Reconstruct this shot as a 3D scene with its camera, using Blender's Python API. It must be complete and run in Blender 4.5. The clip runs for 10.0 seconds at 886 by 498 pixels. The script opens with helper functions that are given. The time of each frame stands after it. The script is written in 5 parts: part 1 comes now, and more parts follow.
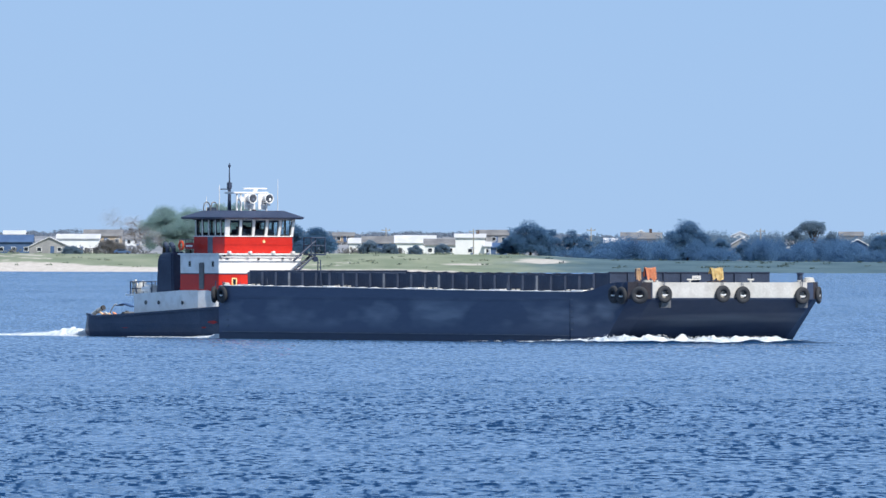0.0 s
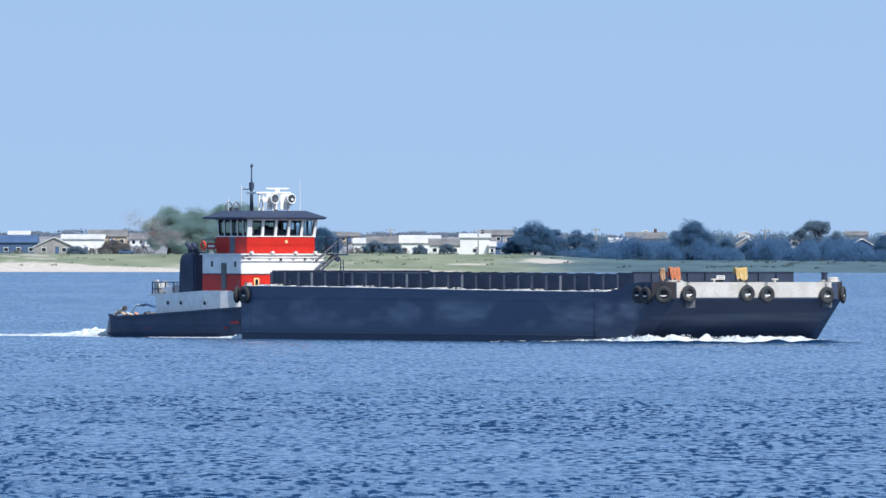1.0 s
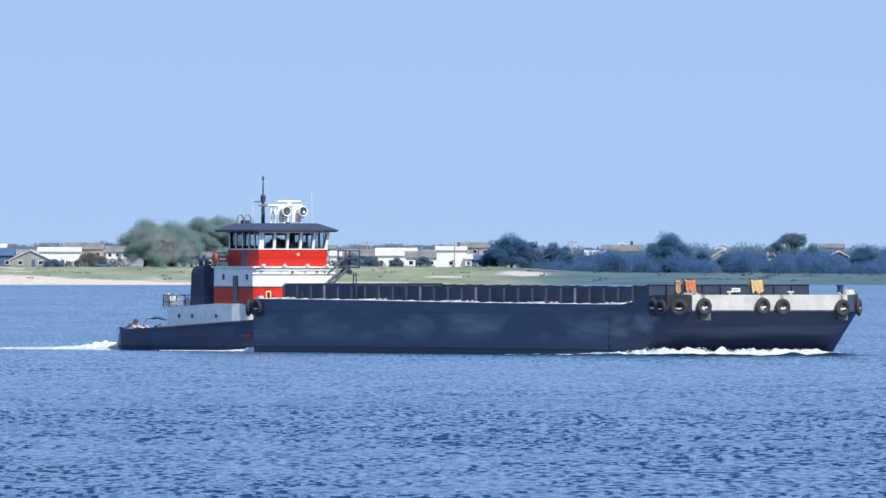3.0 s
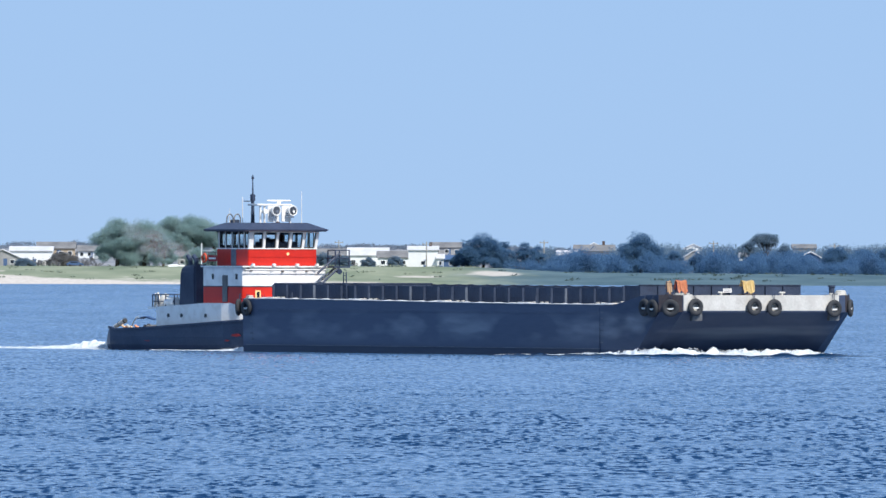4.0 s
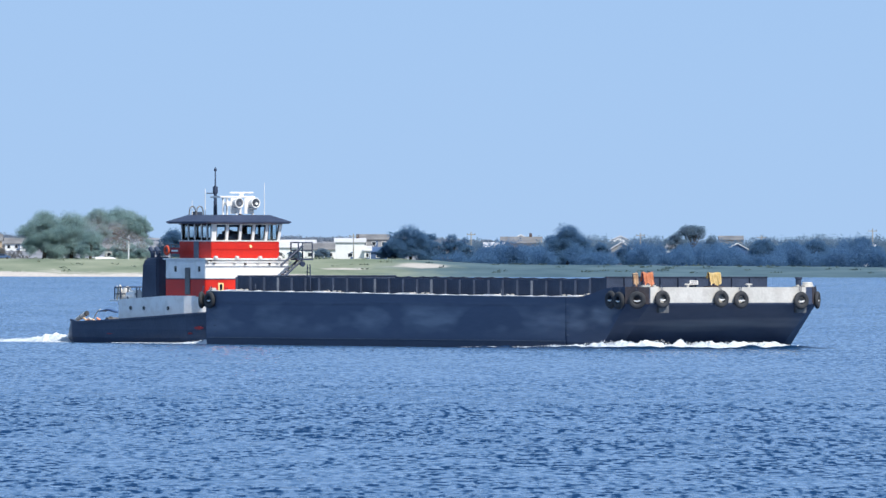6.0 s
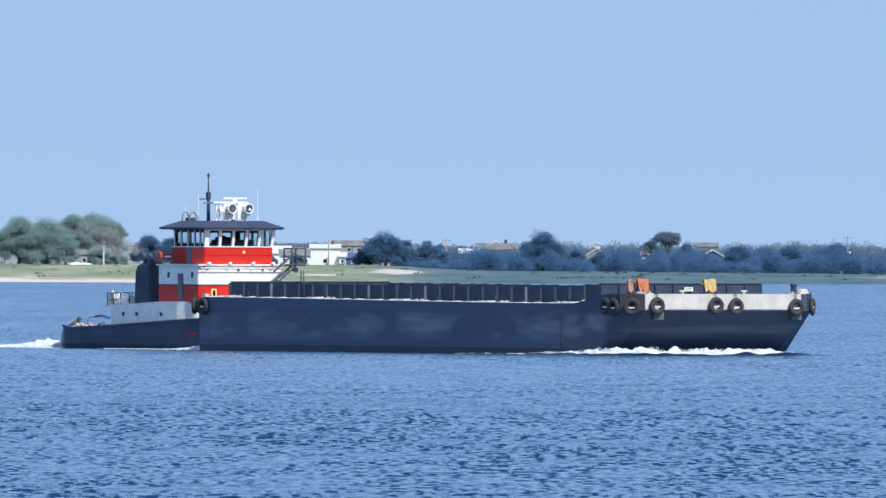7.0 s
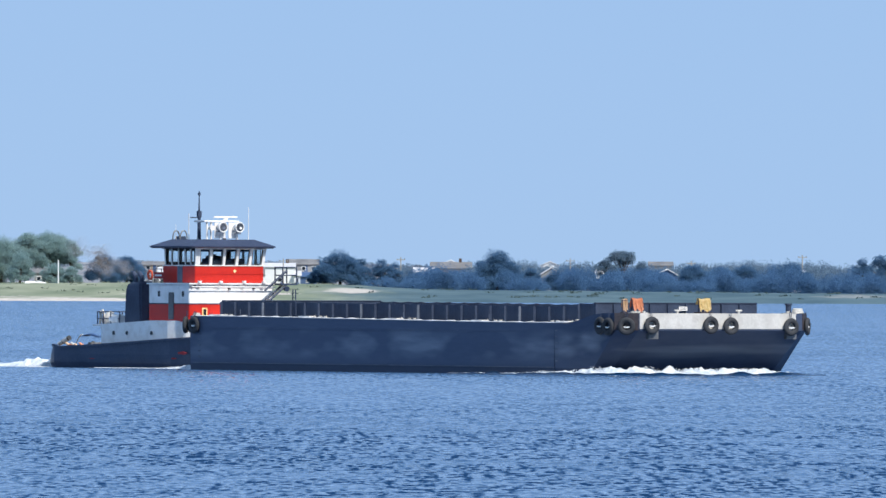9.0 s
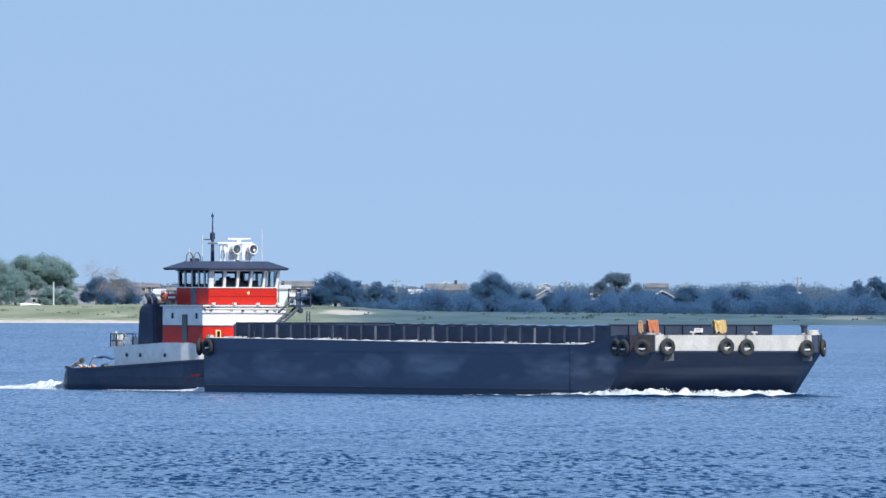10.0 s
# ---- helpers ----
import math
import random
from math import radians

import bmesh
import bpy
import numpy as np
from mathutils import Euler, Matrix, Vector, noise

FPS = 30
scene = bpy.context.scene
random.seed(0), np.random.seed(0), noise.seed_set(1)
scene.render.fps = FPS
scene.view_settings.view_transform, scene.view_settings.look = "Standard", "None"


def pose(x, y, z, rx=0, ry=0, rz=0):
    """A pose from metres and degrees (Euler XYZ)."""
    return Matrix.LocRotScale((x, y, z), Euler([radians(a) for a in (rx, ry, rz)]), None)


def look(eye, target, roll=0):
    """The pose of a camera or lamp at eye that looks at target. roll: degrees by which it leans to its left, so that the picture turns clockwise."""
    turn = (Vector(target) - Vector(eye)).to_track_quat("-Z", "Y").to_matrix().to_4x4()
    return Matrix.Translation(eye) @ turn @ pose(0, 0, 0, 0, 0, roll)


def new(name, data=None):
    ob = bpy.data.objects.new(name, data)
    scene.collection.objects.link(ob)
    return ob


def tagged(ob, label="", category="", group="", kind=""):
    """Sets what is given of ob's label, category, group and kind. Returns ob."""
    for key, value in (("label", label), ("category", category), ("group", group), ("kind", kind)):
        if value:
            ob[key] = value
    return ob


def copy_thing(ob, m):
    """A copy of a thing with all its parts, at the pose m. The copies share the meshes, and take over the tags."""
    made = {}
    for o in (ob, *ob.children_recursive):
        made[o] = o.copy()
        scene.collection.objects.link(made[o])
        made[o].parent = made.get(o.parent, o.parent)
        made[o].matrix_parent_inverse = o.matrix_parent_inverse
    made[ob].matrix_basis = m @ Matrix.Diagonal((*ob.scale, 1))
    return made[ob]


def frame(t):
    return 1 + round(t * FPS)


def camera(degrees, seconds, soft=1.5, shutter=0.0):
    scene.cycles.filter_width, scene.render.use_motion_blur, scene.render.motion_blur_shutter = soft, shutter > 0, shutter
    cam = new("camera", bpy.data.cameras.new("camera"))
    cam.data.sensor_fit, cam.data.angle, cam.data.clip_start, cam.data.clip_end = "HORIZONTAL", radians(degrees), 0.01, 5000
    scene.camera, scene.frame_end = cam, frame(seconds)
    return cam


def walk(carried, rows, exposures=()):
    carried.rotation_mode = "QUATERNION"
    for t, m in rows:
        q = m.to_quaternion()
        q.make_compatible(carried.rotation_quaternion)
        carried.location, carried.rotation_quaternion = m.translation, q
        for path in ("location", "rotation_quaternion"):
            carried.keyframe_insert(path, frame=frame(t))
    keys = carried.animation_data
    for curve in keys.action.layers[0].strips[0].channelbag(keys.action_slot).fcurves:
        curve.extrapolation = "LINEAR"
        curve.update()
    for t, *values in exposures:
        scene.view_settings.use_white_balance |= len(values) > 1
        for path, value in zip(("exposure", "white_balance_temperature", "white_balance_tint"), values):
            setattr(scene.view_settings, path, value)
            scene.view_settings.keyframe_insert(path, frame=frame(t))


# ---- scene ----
F_LEN = 25000.0            # focal length, in the units of the bearings below
EYE = 6.5                  # eye height over the vessels' datum
SEA = -0.2                 # level of the water
cam = camera(math.degrees(2 * math.atan(784 / F_LEN)), 10.0, soft=1.5)

# seconds, turn to the right, tilt down, lean (degrees)
AIM = [
    (0.0, 0.00000, 0.00917, 0.1261),
    (0.5, -0.01836, -0.00048, 0.1159),
    (1.0, -0.01914, 0.00947, 0.0676),
    (1.5, -0.00168, 0.04167, 0.1126),
    (2.0, 0.01587, 0.03485, 0.0326),
    (2.5, 0.04042, 0.00531, 0.0117),
    (2.7, 0.05200, -0.02100, 0.0150),
    (3.8, 0.16850, -0.05500, 0.1200),
    (4.0, 0.19068, -0.04124, 0.1346),
    (4.5, 0.27871, -0.02750, 0.0491),
    (5.0, 0.37818, 0.00864, 0.0218),
    (5.5, 0.43443, 0.01692, 0.0377),
    (5.7, 0.46500, 0.01030, 0.0450),
    (6.8, 0.54300, -0.05100, 0.1500),
    (7.0, 0.58764, -0.03500, 0.1663),
    (7.5, 0.70912, -0.00803, 0.2830),
    (8.0, 0.73348, -0.00575, 0.3340),
    (8.5, 0.75226, -0.05089, 0.2969),
    (9.0, 0.77132, -0.11236, 0.2192),
    (9.5, 0.78487, -0.15108, 0.0929),
    (10.0, 0.79006, -0.20059, 0.1764),
]
walk(cam, [(t, pose(0, 0, EYE, 90 - tilt, 0, -turn) @ pose(0, 0, 0, 0, 0, lean)) for t, turn, tilt, lean in AIM],
     exposures=[(t, e, 6500, 10) for t, e in ((0.0, 0.01), (1.0, 0.0), (1.5, 0.04), (2.5, 0.07), (4.5, 0.02), (5.0, 0.0), (5.5, 0.07), (7.0, 0.01), (7.5, 0.06), (8.0, 0.06), (8.5, 0.03), (10.0, -0.03))])

# ---- light ----
SUN_AZ = math.atan2(0.585, -0.811)      # clockwise from +Y
SUN_EL = radians(48)
world = bpy.data.worlds.new("sky")
scene.world = world
world.use_nodes = True
wn = world.node_tree
sky = wn.nodes.new("ShaderNodeTexSky")
sky.sky_type, sky.sun_disc = "NISHITA", False
sky.sun_elevation, sky.sun_rotation = SUN_EL, SUN_AZ
sky.air_density, sky.dust_density, sky.ozone_density = 0.5, 0.0, 4.0
tint = wn.nodes.new("ShaderNodeMix")
tint.data_type = "RGBA"
tint.inputs["Factor"].default_value = 0.86
tint.inputs["B"].default_value = (2.99, 4.74, 7.76, 1)      # clear blue haze down to the horizon
wn.links.new(sky.outputs[0], tint.inputs["A"])
wn.links.new(tint.outputs["Result"], wn.nodes["Background"].inputs[0])
wn.nodes["Background"].inputs[1].default_value = 0.1065
sun = new("sun", bpy.data.lights.new("sun", "SUN"))
sun.data.energy, sun.data.angle, sun.data.color = 4.95, radians(0.6), (1.0, 0.97, 0.92)
sun.matrix_world = look((math.sin(SUN_AZ) * math.cos(SUN_EL) * 100, math.cos(SUN_AZ) * math.cos(SUN_EL) * 100, math.sin(SUN_EL) * 100), (0, 0, 0))


# ---- materials ----
def paint(name, low, high, rough=0.5, metal=0.0, grain=6.0, patch=0.5, bump=0.02, dirt=None, dirt_amount=0.0, streak=(1, 1, 1), island=0.0):
    """Two-scale surface: broad patches and fine grain between two colours, and dirt with a shape of its own."""
    m = bpy.data.materials.new(name)
    m.use_nodes = True
    nt = m.node_tree
    n, lk = nt.nodes, nt.links.new
    b = n["Principled BSDF"]
    co = n.new("ShaderNodeTexCoord")
    mp = n.new("ShaderNodeMapping")
    mp.inputs["Scale"].default_value = streak
    lk(co.outputs["Object"], mp.inputs[0])

    def tex(scale, detail=4.0):
        t = n.new("ShaderNodeTexNoise")
        t.inputs["Scale"].default_value, t.inputs["Detail"].default_value = scale, detail
        lk(mp.outputs[0], t.inputs["Vector"])
        return t.outputs["Fac"]

    def ramp(src, a, c, stops=(0.35, 0.65)):
        r = n.new("ShaderNodeValToRGB")
        r.color_ramp.elements[0].position, r.color_ramp.elements[1].position = stops
        r.color_ramp.elements[0].color, r.color_ramp.elements[1].color = (*a, 1), (*c, 1)
        lk(src, r.inputs[0])
        return r.outputs[0]

    fine, broad = tex(grain), tex(patch, 3.0)
    add = n.new("ShaderNodeMath")
    add.operation = "MULTIPLY_ADD"
    lk(fine, add.inputs[0])
    add.inputs[1].default_value = 0.4
    half = n.new("ShaderNodeMath")
    half.operation = "MULTIPLY"
    half.inputs[1].default_value = 0.6
    lk(broad, half.inputs[0])
    lk(half.outputs[0], add.inputs[2])
    src = add.outputs[0]
    if island:
        g = n.new("ShaderNodeNewGeometry")
        k = n.new("ShaderNodeMath")
        k.operation = "MULTIPLY_ADD"
        lk(g.outputs["Random Per Island"], k.inputs[0])
        k.inputs[1].default_value, k.inputs[2].default_value = island, -island / 2
        s = n.new("ShaderNodeMath")
        lk(k.outputs[0], s.inputs[0])
        lk(src, s.inputs[1])
        src = s.outputs[0]
    colour = ramp(src, low, high)
    if dirt:
        mask = ramp(tex(patch * 2.3, 6.0), (0, 0, 0), (dirt_amount,) * 3, (0.47, 0.62))
        mx = n.new("ShaderNodeMix")
        mx.data_type = "RGBA"
        lk(mask, mx.inputs["Factor"])
        lk(colour, mx.inputs["A"])
        mx.inputs["B"].default_value = (*dirt, 1)
        colour = mx.outputs["Result"]
    lk(colour, b.inputs["Base Color"])
    b.inputs["Roughness"].default_value, b.inputs["Metallic"].default_value = rough, metal
    if bump:
        bp = n.new("ShaderNodeBump")
        bp.inputs["Distance"].default_value = bump
        lk(fine, bp.inputs["Height"])
        lk(bp.outputs[0], b.inputs["Normal"])
    return m


def foliage(name, low, high, grain=0.9, patch=0.2, island=0.4):
    """Matte leaves that let light through."""
    m = paint(name, low, high, 0.9, grain=grain, patch=patch, bump=0, island=island)
    nt = m.node_tree
    b = nt.nodes["Principled BSDF"]
    src = b.inputs["Base Color"].links[0].from_socket
    b.inputs["Specular IOR Level"].default_value = 0.0
    # leaves in a crown lie in all directions within each clump: lean their shading towards the crown's open side
    g = nt.nodes.new("ShaderNodeNewGeometry")
    lean = nt.nodes.new("ShaderNodeVectorMath")
    lean.operation = "MULTIPLY_ADD"
    lean.inputs[1].default_value, lean.inputs[2].default_value = (0.35, 0.35, 0.35), (0.1, -0.45, 0.55)
    unit = nt.nodes.new("ShaderNodeVectorMath")
    unit.operation = "NORMALIZE"
    nt.links.new(g.outputs["Normal"], lean.inputs[0])
    nt.links.new(lean.outputs[0], unit.inputs[0])
    nt.links.new(unit.outputs[0], b.inputs["Normal"])
    thin = nt.nodes.new("ShaderNodeBsdfTranslucent")
    mix = nt.nodes.new("ShaderNodeMixShader")
    mix.inputs[0].default_value = 0.65
    nt.links.new(src, thin.inputs[0])
    nt.links.new(b.outputs[0], mix.inputs[1])
    nt.links.new(thin.outputs[0], mix.inputs[2])
    nt.links.new(mix.outputs[0], nt.nodes["Material Output"].inputs[0])
    return m


HULL = paint("hull_paint", (0.033, 0.052, 0.1), (0.054, 0.077, 0.133), 0.6, grain=3.0, patch=0.2, streak=(0.3, 0.3, 1.2))
# darker colour for the lowest strip of the hull
LOWBAND = paint("dark_waterline_band", (0.014, 0.028, 0.064), (0.026, 0.045, 0.092), 0.5, grain=3.0, patch=0.3, streak=(0.3, 0.3, 1.2))
BLACK = paint("black_paint", (0.02, 0.032, 0.064), (0.04, 0.06, 0.105), 0.6, patch=0.7)
TUGBLACK = paint("tug_black_paint", (0.025, 0.041, 0.08), (0.048, 0.07, 0.12), 0.5, patch=0.5)


def smears_and_side_light(m):
    """Pale scuffs left along the middle of the plates by fenders and quays, and the sides' lighter lit tone."""
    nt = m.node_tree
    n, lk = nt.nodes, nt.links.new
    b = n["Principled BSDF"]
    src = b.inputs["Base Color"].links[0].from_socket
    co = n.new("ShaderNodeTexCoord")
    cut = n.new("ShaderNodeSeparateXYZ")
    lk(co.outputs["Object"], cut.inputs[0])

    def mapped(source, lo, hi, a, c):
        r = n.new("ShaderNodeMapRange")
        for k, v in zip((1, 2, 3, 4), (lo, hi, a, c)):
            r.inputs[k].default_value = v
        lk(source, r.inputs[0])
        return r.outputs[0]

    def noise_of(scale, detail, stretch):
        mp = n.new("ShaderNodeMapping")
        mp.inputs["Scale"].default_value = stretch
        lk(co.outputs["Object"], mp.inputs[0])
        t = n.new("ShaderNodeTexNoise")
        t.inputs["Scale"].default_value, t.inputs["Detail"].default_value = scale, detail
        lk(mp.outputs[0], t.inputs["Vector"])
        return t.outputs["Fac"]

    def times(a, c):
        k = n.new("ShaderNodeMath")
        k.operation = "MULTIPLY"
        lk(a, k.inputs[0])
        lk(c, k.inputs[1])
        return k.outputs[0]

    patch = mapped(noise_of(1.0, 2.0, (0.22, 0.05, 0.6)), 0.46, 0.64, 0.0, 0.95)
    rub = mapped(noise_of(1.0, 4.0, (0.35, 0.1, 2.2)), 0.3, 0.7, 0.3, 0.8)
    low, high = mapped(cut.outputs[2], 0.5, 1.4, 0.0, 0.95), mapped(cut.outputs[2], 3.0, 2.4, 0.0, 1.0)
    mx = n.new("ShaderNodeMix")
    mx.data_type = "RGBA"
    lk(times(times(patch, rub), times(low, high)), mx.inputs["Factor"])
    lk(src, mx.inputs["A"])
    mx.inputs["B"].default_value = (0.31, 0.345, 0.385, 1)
    # long sides lightened in the colour, for their brighter light than the bow
    side_light = n.new("ShaderNodeMix")
    side_light.data_type = "RGBA"
    lk(mapped(cut.outputs[0], -6.0, -10.0, 0.0, 0.34), side_light.inputs["Factor"])
    lk(mx.outputs["Result"], side_light.inputs["A"])
    side_light.inputs["B"].default_value = (0.11, 0.145, 0.22, 1)
    lk(side_light.outputs["Result"], b.inputs["Base Color"])


smears_and_side_light(HULL)
RED = paint("red_paint", (0.5, 0.014, 0.006), (0.62, 0.022, 0.008), 0.45, patch=0.6, bump=0.005)
SCUFF = paint("red_scuffs", (0.22, 0.02, 0.024), (0.4, 0.028, 0.028), 0.6)
WHITE = paint("white_paint", (0.82, 0.8, 0.765), (0.91, 0.895, 0.86), 0.5, patch=0.8, bump=0.005, dirt=(0.45, 0.38, 0.3), dirt_amount=0.22)
BOWWHITE = paint("worn_white_paint", (0.52, 0.5, 0.45), (0.66, 0.63, 0.575), 0.6, patch=0.5, dirt=(0.4, 0.36, 0.32), dirt_amount=0.3)
RUST = paint("rusty_steel", (0.05, 0.036, 0.034), (0.11, 0.07, 0.058), 0.8, grain=9.0, patch=1.2)
RUSTDARK = paint("dark_rusty_paint", (0.034, 0.031, 0.038), (0.075, 0.058, 0.058), 0.7, grain=6.0, patch=1.0)
PALESTEEL = paint("pale_blue_steel", (0.07, 0.09, 0.13), (0.15, 0.175, 0.22), 0.6, patch=1.0)
DECK = paint("deck_steel", (0.16, 0.15, 0.14), (0.3, 0.28, 0.26), 0.8, patch=0.8, dirt=(0.16, 0.09, 0.06), dirt_amount=0.6)
EDGE = paint("worn_deck_edge", (0.34, 0.34, 0.34), (0.74, 0.73, 0.71), 0.7, grain=4.0, patch=0.9)
RUBBER = paint("tyre_rubber", (0.022, 0.024, 0.028), (0.05, 0.052, 0.056), 0.85, grain=12.0)
STEEL = paint("grey_steel", (0.1, 0.1, 0.1), (0.22, 0.22, 0.22), 0.5, 0.3)
ROOFBLUE = paint("dark_blue_roof", (0.02, 0.03, 0.062), (0.04, 0.052, 0.095), 0.5, patch=0.7)
ORANGE = paint("orange_cloth", (0.76, 0.27, 0.13), (0.87, 0.39, 0.22), 0.9, patch=2.0)
YELLOW = paint("yellow_cloth", (0.8, 0.57, 0.22), (0.92, 0.74, 0.4), 0.9, patch=2.0)
PALECLOTH = paint("faded_cloth", (0.6, 0.36, 0.2), (0.8, 0.58, 0.38), 0.9, patch=2.0)
BLUETARP = paint("blue_tarp", (0.03, 0.07, 0.17), (0.07, 0.14, 0.28), 0.7)
FOAM = paint("white_foam", (0.36, 0.43, 0.5), (0.84, 0.85, 0.84), 0.9, grain=4.0, patch=1.1)
# distance haze is mixed into the shore leaf colours as blue and grey
LEAF = foliage("hazed_green_foliage", (0.27, 0.4, 0.41), (0.38, 0.51, 0.49), island=0.16)
LEAFBLUE = foliage("haze_blue_foliage", (0.092, 0.192, 0.32), (0.14, 0.265, 0.41), island=0.16)
LEAFTHICKET = foliage("haze_blue_thicket", (0.096, 0.2, 0.345), (0.14, 0.265, 0.43), island=0.16)
LEAFGREY = foliage("haze_grey_foliage", (0.15, 0.23, 0.31), (0.22, 0.31, 0.39), island=0.2)
LEAFDRY = foliage("dry_scrub", (0.19, 0.195, 0.2), (0.3, 0.29, 0.28), patch=0.3)
# ridge scrub paled to blue-grey in its colour, in place of haze
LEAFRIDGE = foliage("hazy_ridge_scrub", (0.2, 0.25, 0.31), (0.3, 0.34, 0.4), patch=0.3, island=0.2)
TUFT = foliage("dune_grass_blades", (0.24, 0.285, 0.21), (0.34, 0.37, 0.28), patch=0.1)
TUFTMARSH = foliage("marsh_grass_blades", (0.09, 0.14, 0.14), (0.14, 0.19, 0.17), patch=0.1)
BARK = paint("bark", (0.06, 0.045, 0.035), (0.14, 0.11, 0.085), 0.95)
POLEWOOD = paint("weathered_pole", (0.25, 0.23, 0.2), (0.42, 0.4, 0.36), 0.9)
SIDING = paint("white_siding", (0.72, 0.72, 0.7), (0.84, 0.84, 0.82), 0.7, grain=3.0, patch=0.3)
GREYSIDING = paint("grey_siding", (0.22, 0.22, 0.22), (0.36, 0.35, 0.34), 0.8, grain=3.0, patch=0.3)
TANSIDING = paint("tan_siding", (0.34, 0.25, 0.17), (0.5, 0.4, 0.28), 0.8, grain=3.0, patch=0.3)
BLUESIDING = paint("blue_siding", (0.045, 0.09, 0.19), (0.07, 0.13, 0.25), 0.7, grain=3.0, patch=0.3)
ROOF = paint("grey_shingles", (0.12, 0.12, 0.125), (0.24, 0.235, 0.23), 0.9, grain=3.0, patch=0.3)
ROOFLIGHT = paint("pale_shingles", (0.46, 0.46, 0.47), (0.64, 0.64, 0.65), 0.9, grain=3.0, patch=0.3)


def ground_material():
    """Dune grass, sand, marsh and far heath, blended by the cover laid over the land; marsh and heath are blued for
    haze.
    """
    m = bpy.data.materials.new("dune_ground")
    m.use_nodes = True
    nt = m.node_tree
    n, lk = nt.nodes, nt.links.new
    b = n["Principled BSDF"]
    b.inputs["Roughness"].default_value = 0.95
    b.inputs["Specular IOR Level"].default_value = 0.1
    co = n.new("ShaderNodeTexCoord")

    def tex(scale, detail):
        t = n.new("ShaderNodeTexNoise")
        t.inputs["Scale"].default_value, t.inputs["Detail"].default_value = scale, detail
        lk(co.outputs["Object"], t.inputs["Vector"])
        return t.outputs["Fac"]

    broad, fine = tex(0.06, 5.0), tex(0.7, 4.0)

    def cover(lo, hi, src):
        r = n.new("ShaderNodeValToRGB")
        r.color_ramp.elements[0].position, r.color_ramp.elements[1].position = 0.34, 0.66
        r.color_ramp.elements[0].color, r.color_ramp.elements[1].color = (*lo, 1), (*hi, 1)
        lk(src, r.inputs[0])
        return r.outputs[0]

    at = n.new("ShaderNodeAttribute")
    at.attribute_name = "cover"
    cut = n.new("ShaderNodeSeparateColor")
    lk(at.outputs["Color"], cut.inputs[0])
    colour = cover((0.16, 0.195, 0.13), (0.275, 0.295, 0.21), broad)
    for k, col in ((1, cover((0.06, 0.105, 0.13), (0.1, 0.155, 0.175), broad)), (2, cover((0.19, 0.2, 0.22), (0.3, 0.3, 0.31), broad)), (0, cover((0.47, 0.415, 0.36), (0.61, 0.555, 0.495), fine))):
        mx = n.new("ShaderNodeMix")
        mx.data_type = "RGBA"
        lk(cut.outputs[k], mx.inputs["Factor"])
        lk(colour, mx.inputs["A"])
        lk(col, mx.inputs["B"])
        colour = mx.outputs["Result"]
    lk(colour, b.inputs["Base Color"])
    bp = n.new("ShaderNodeBump")
    bp.inputs["Distance"].default_value = 0.1
    lk(fine, bp.inputs["Height"])
    lk(bp.outputs[0], b.inputs["Normal"])
    return m


GROUND = ground_material()
LIFERING = paint("orange_ring", (0.6, 0.06, 0.02), (0.75, 0.1, 0.04), 0.6)
LAMPFACE = paint("dark_lens", (0.05, 0.055, 0.065), (0.13, 0.14, 0.16), 0.25, 0.2, bump=0)


def glass_material(name, tint):
    m = bpy.data.materials.new(name)
    m.use_nodes = True
    b = m.node_tree.nodes["Principled BSDF"]
    b.inputs["Base Color"].default_value = (*tint, 1)
    b.inputs["Roughness"].default_value = 0.04
    b.inputs["Transmission Weight"].default_value = 1.0
    b.inputs["IOR"].default_value = 1.1
    return m


GLASS = glass_material("window_glass", (0.75, 0.85, 0.9))
DARKPANE = paint("dark_pane", (0.015, 0.018, 0.022), (0.03, 0.035, 0.045), 0.1, bump=0)


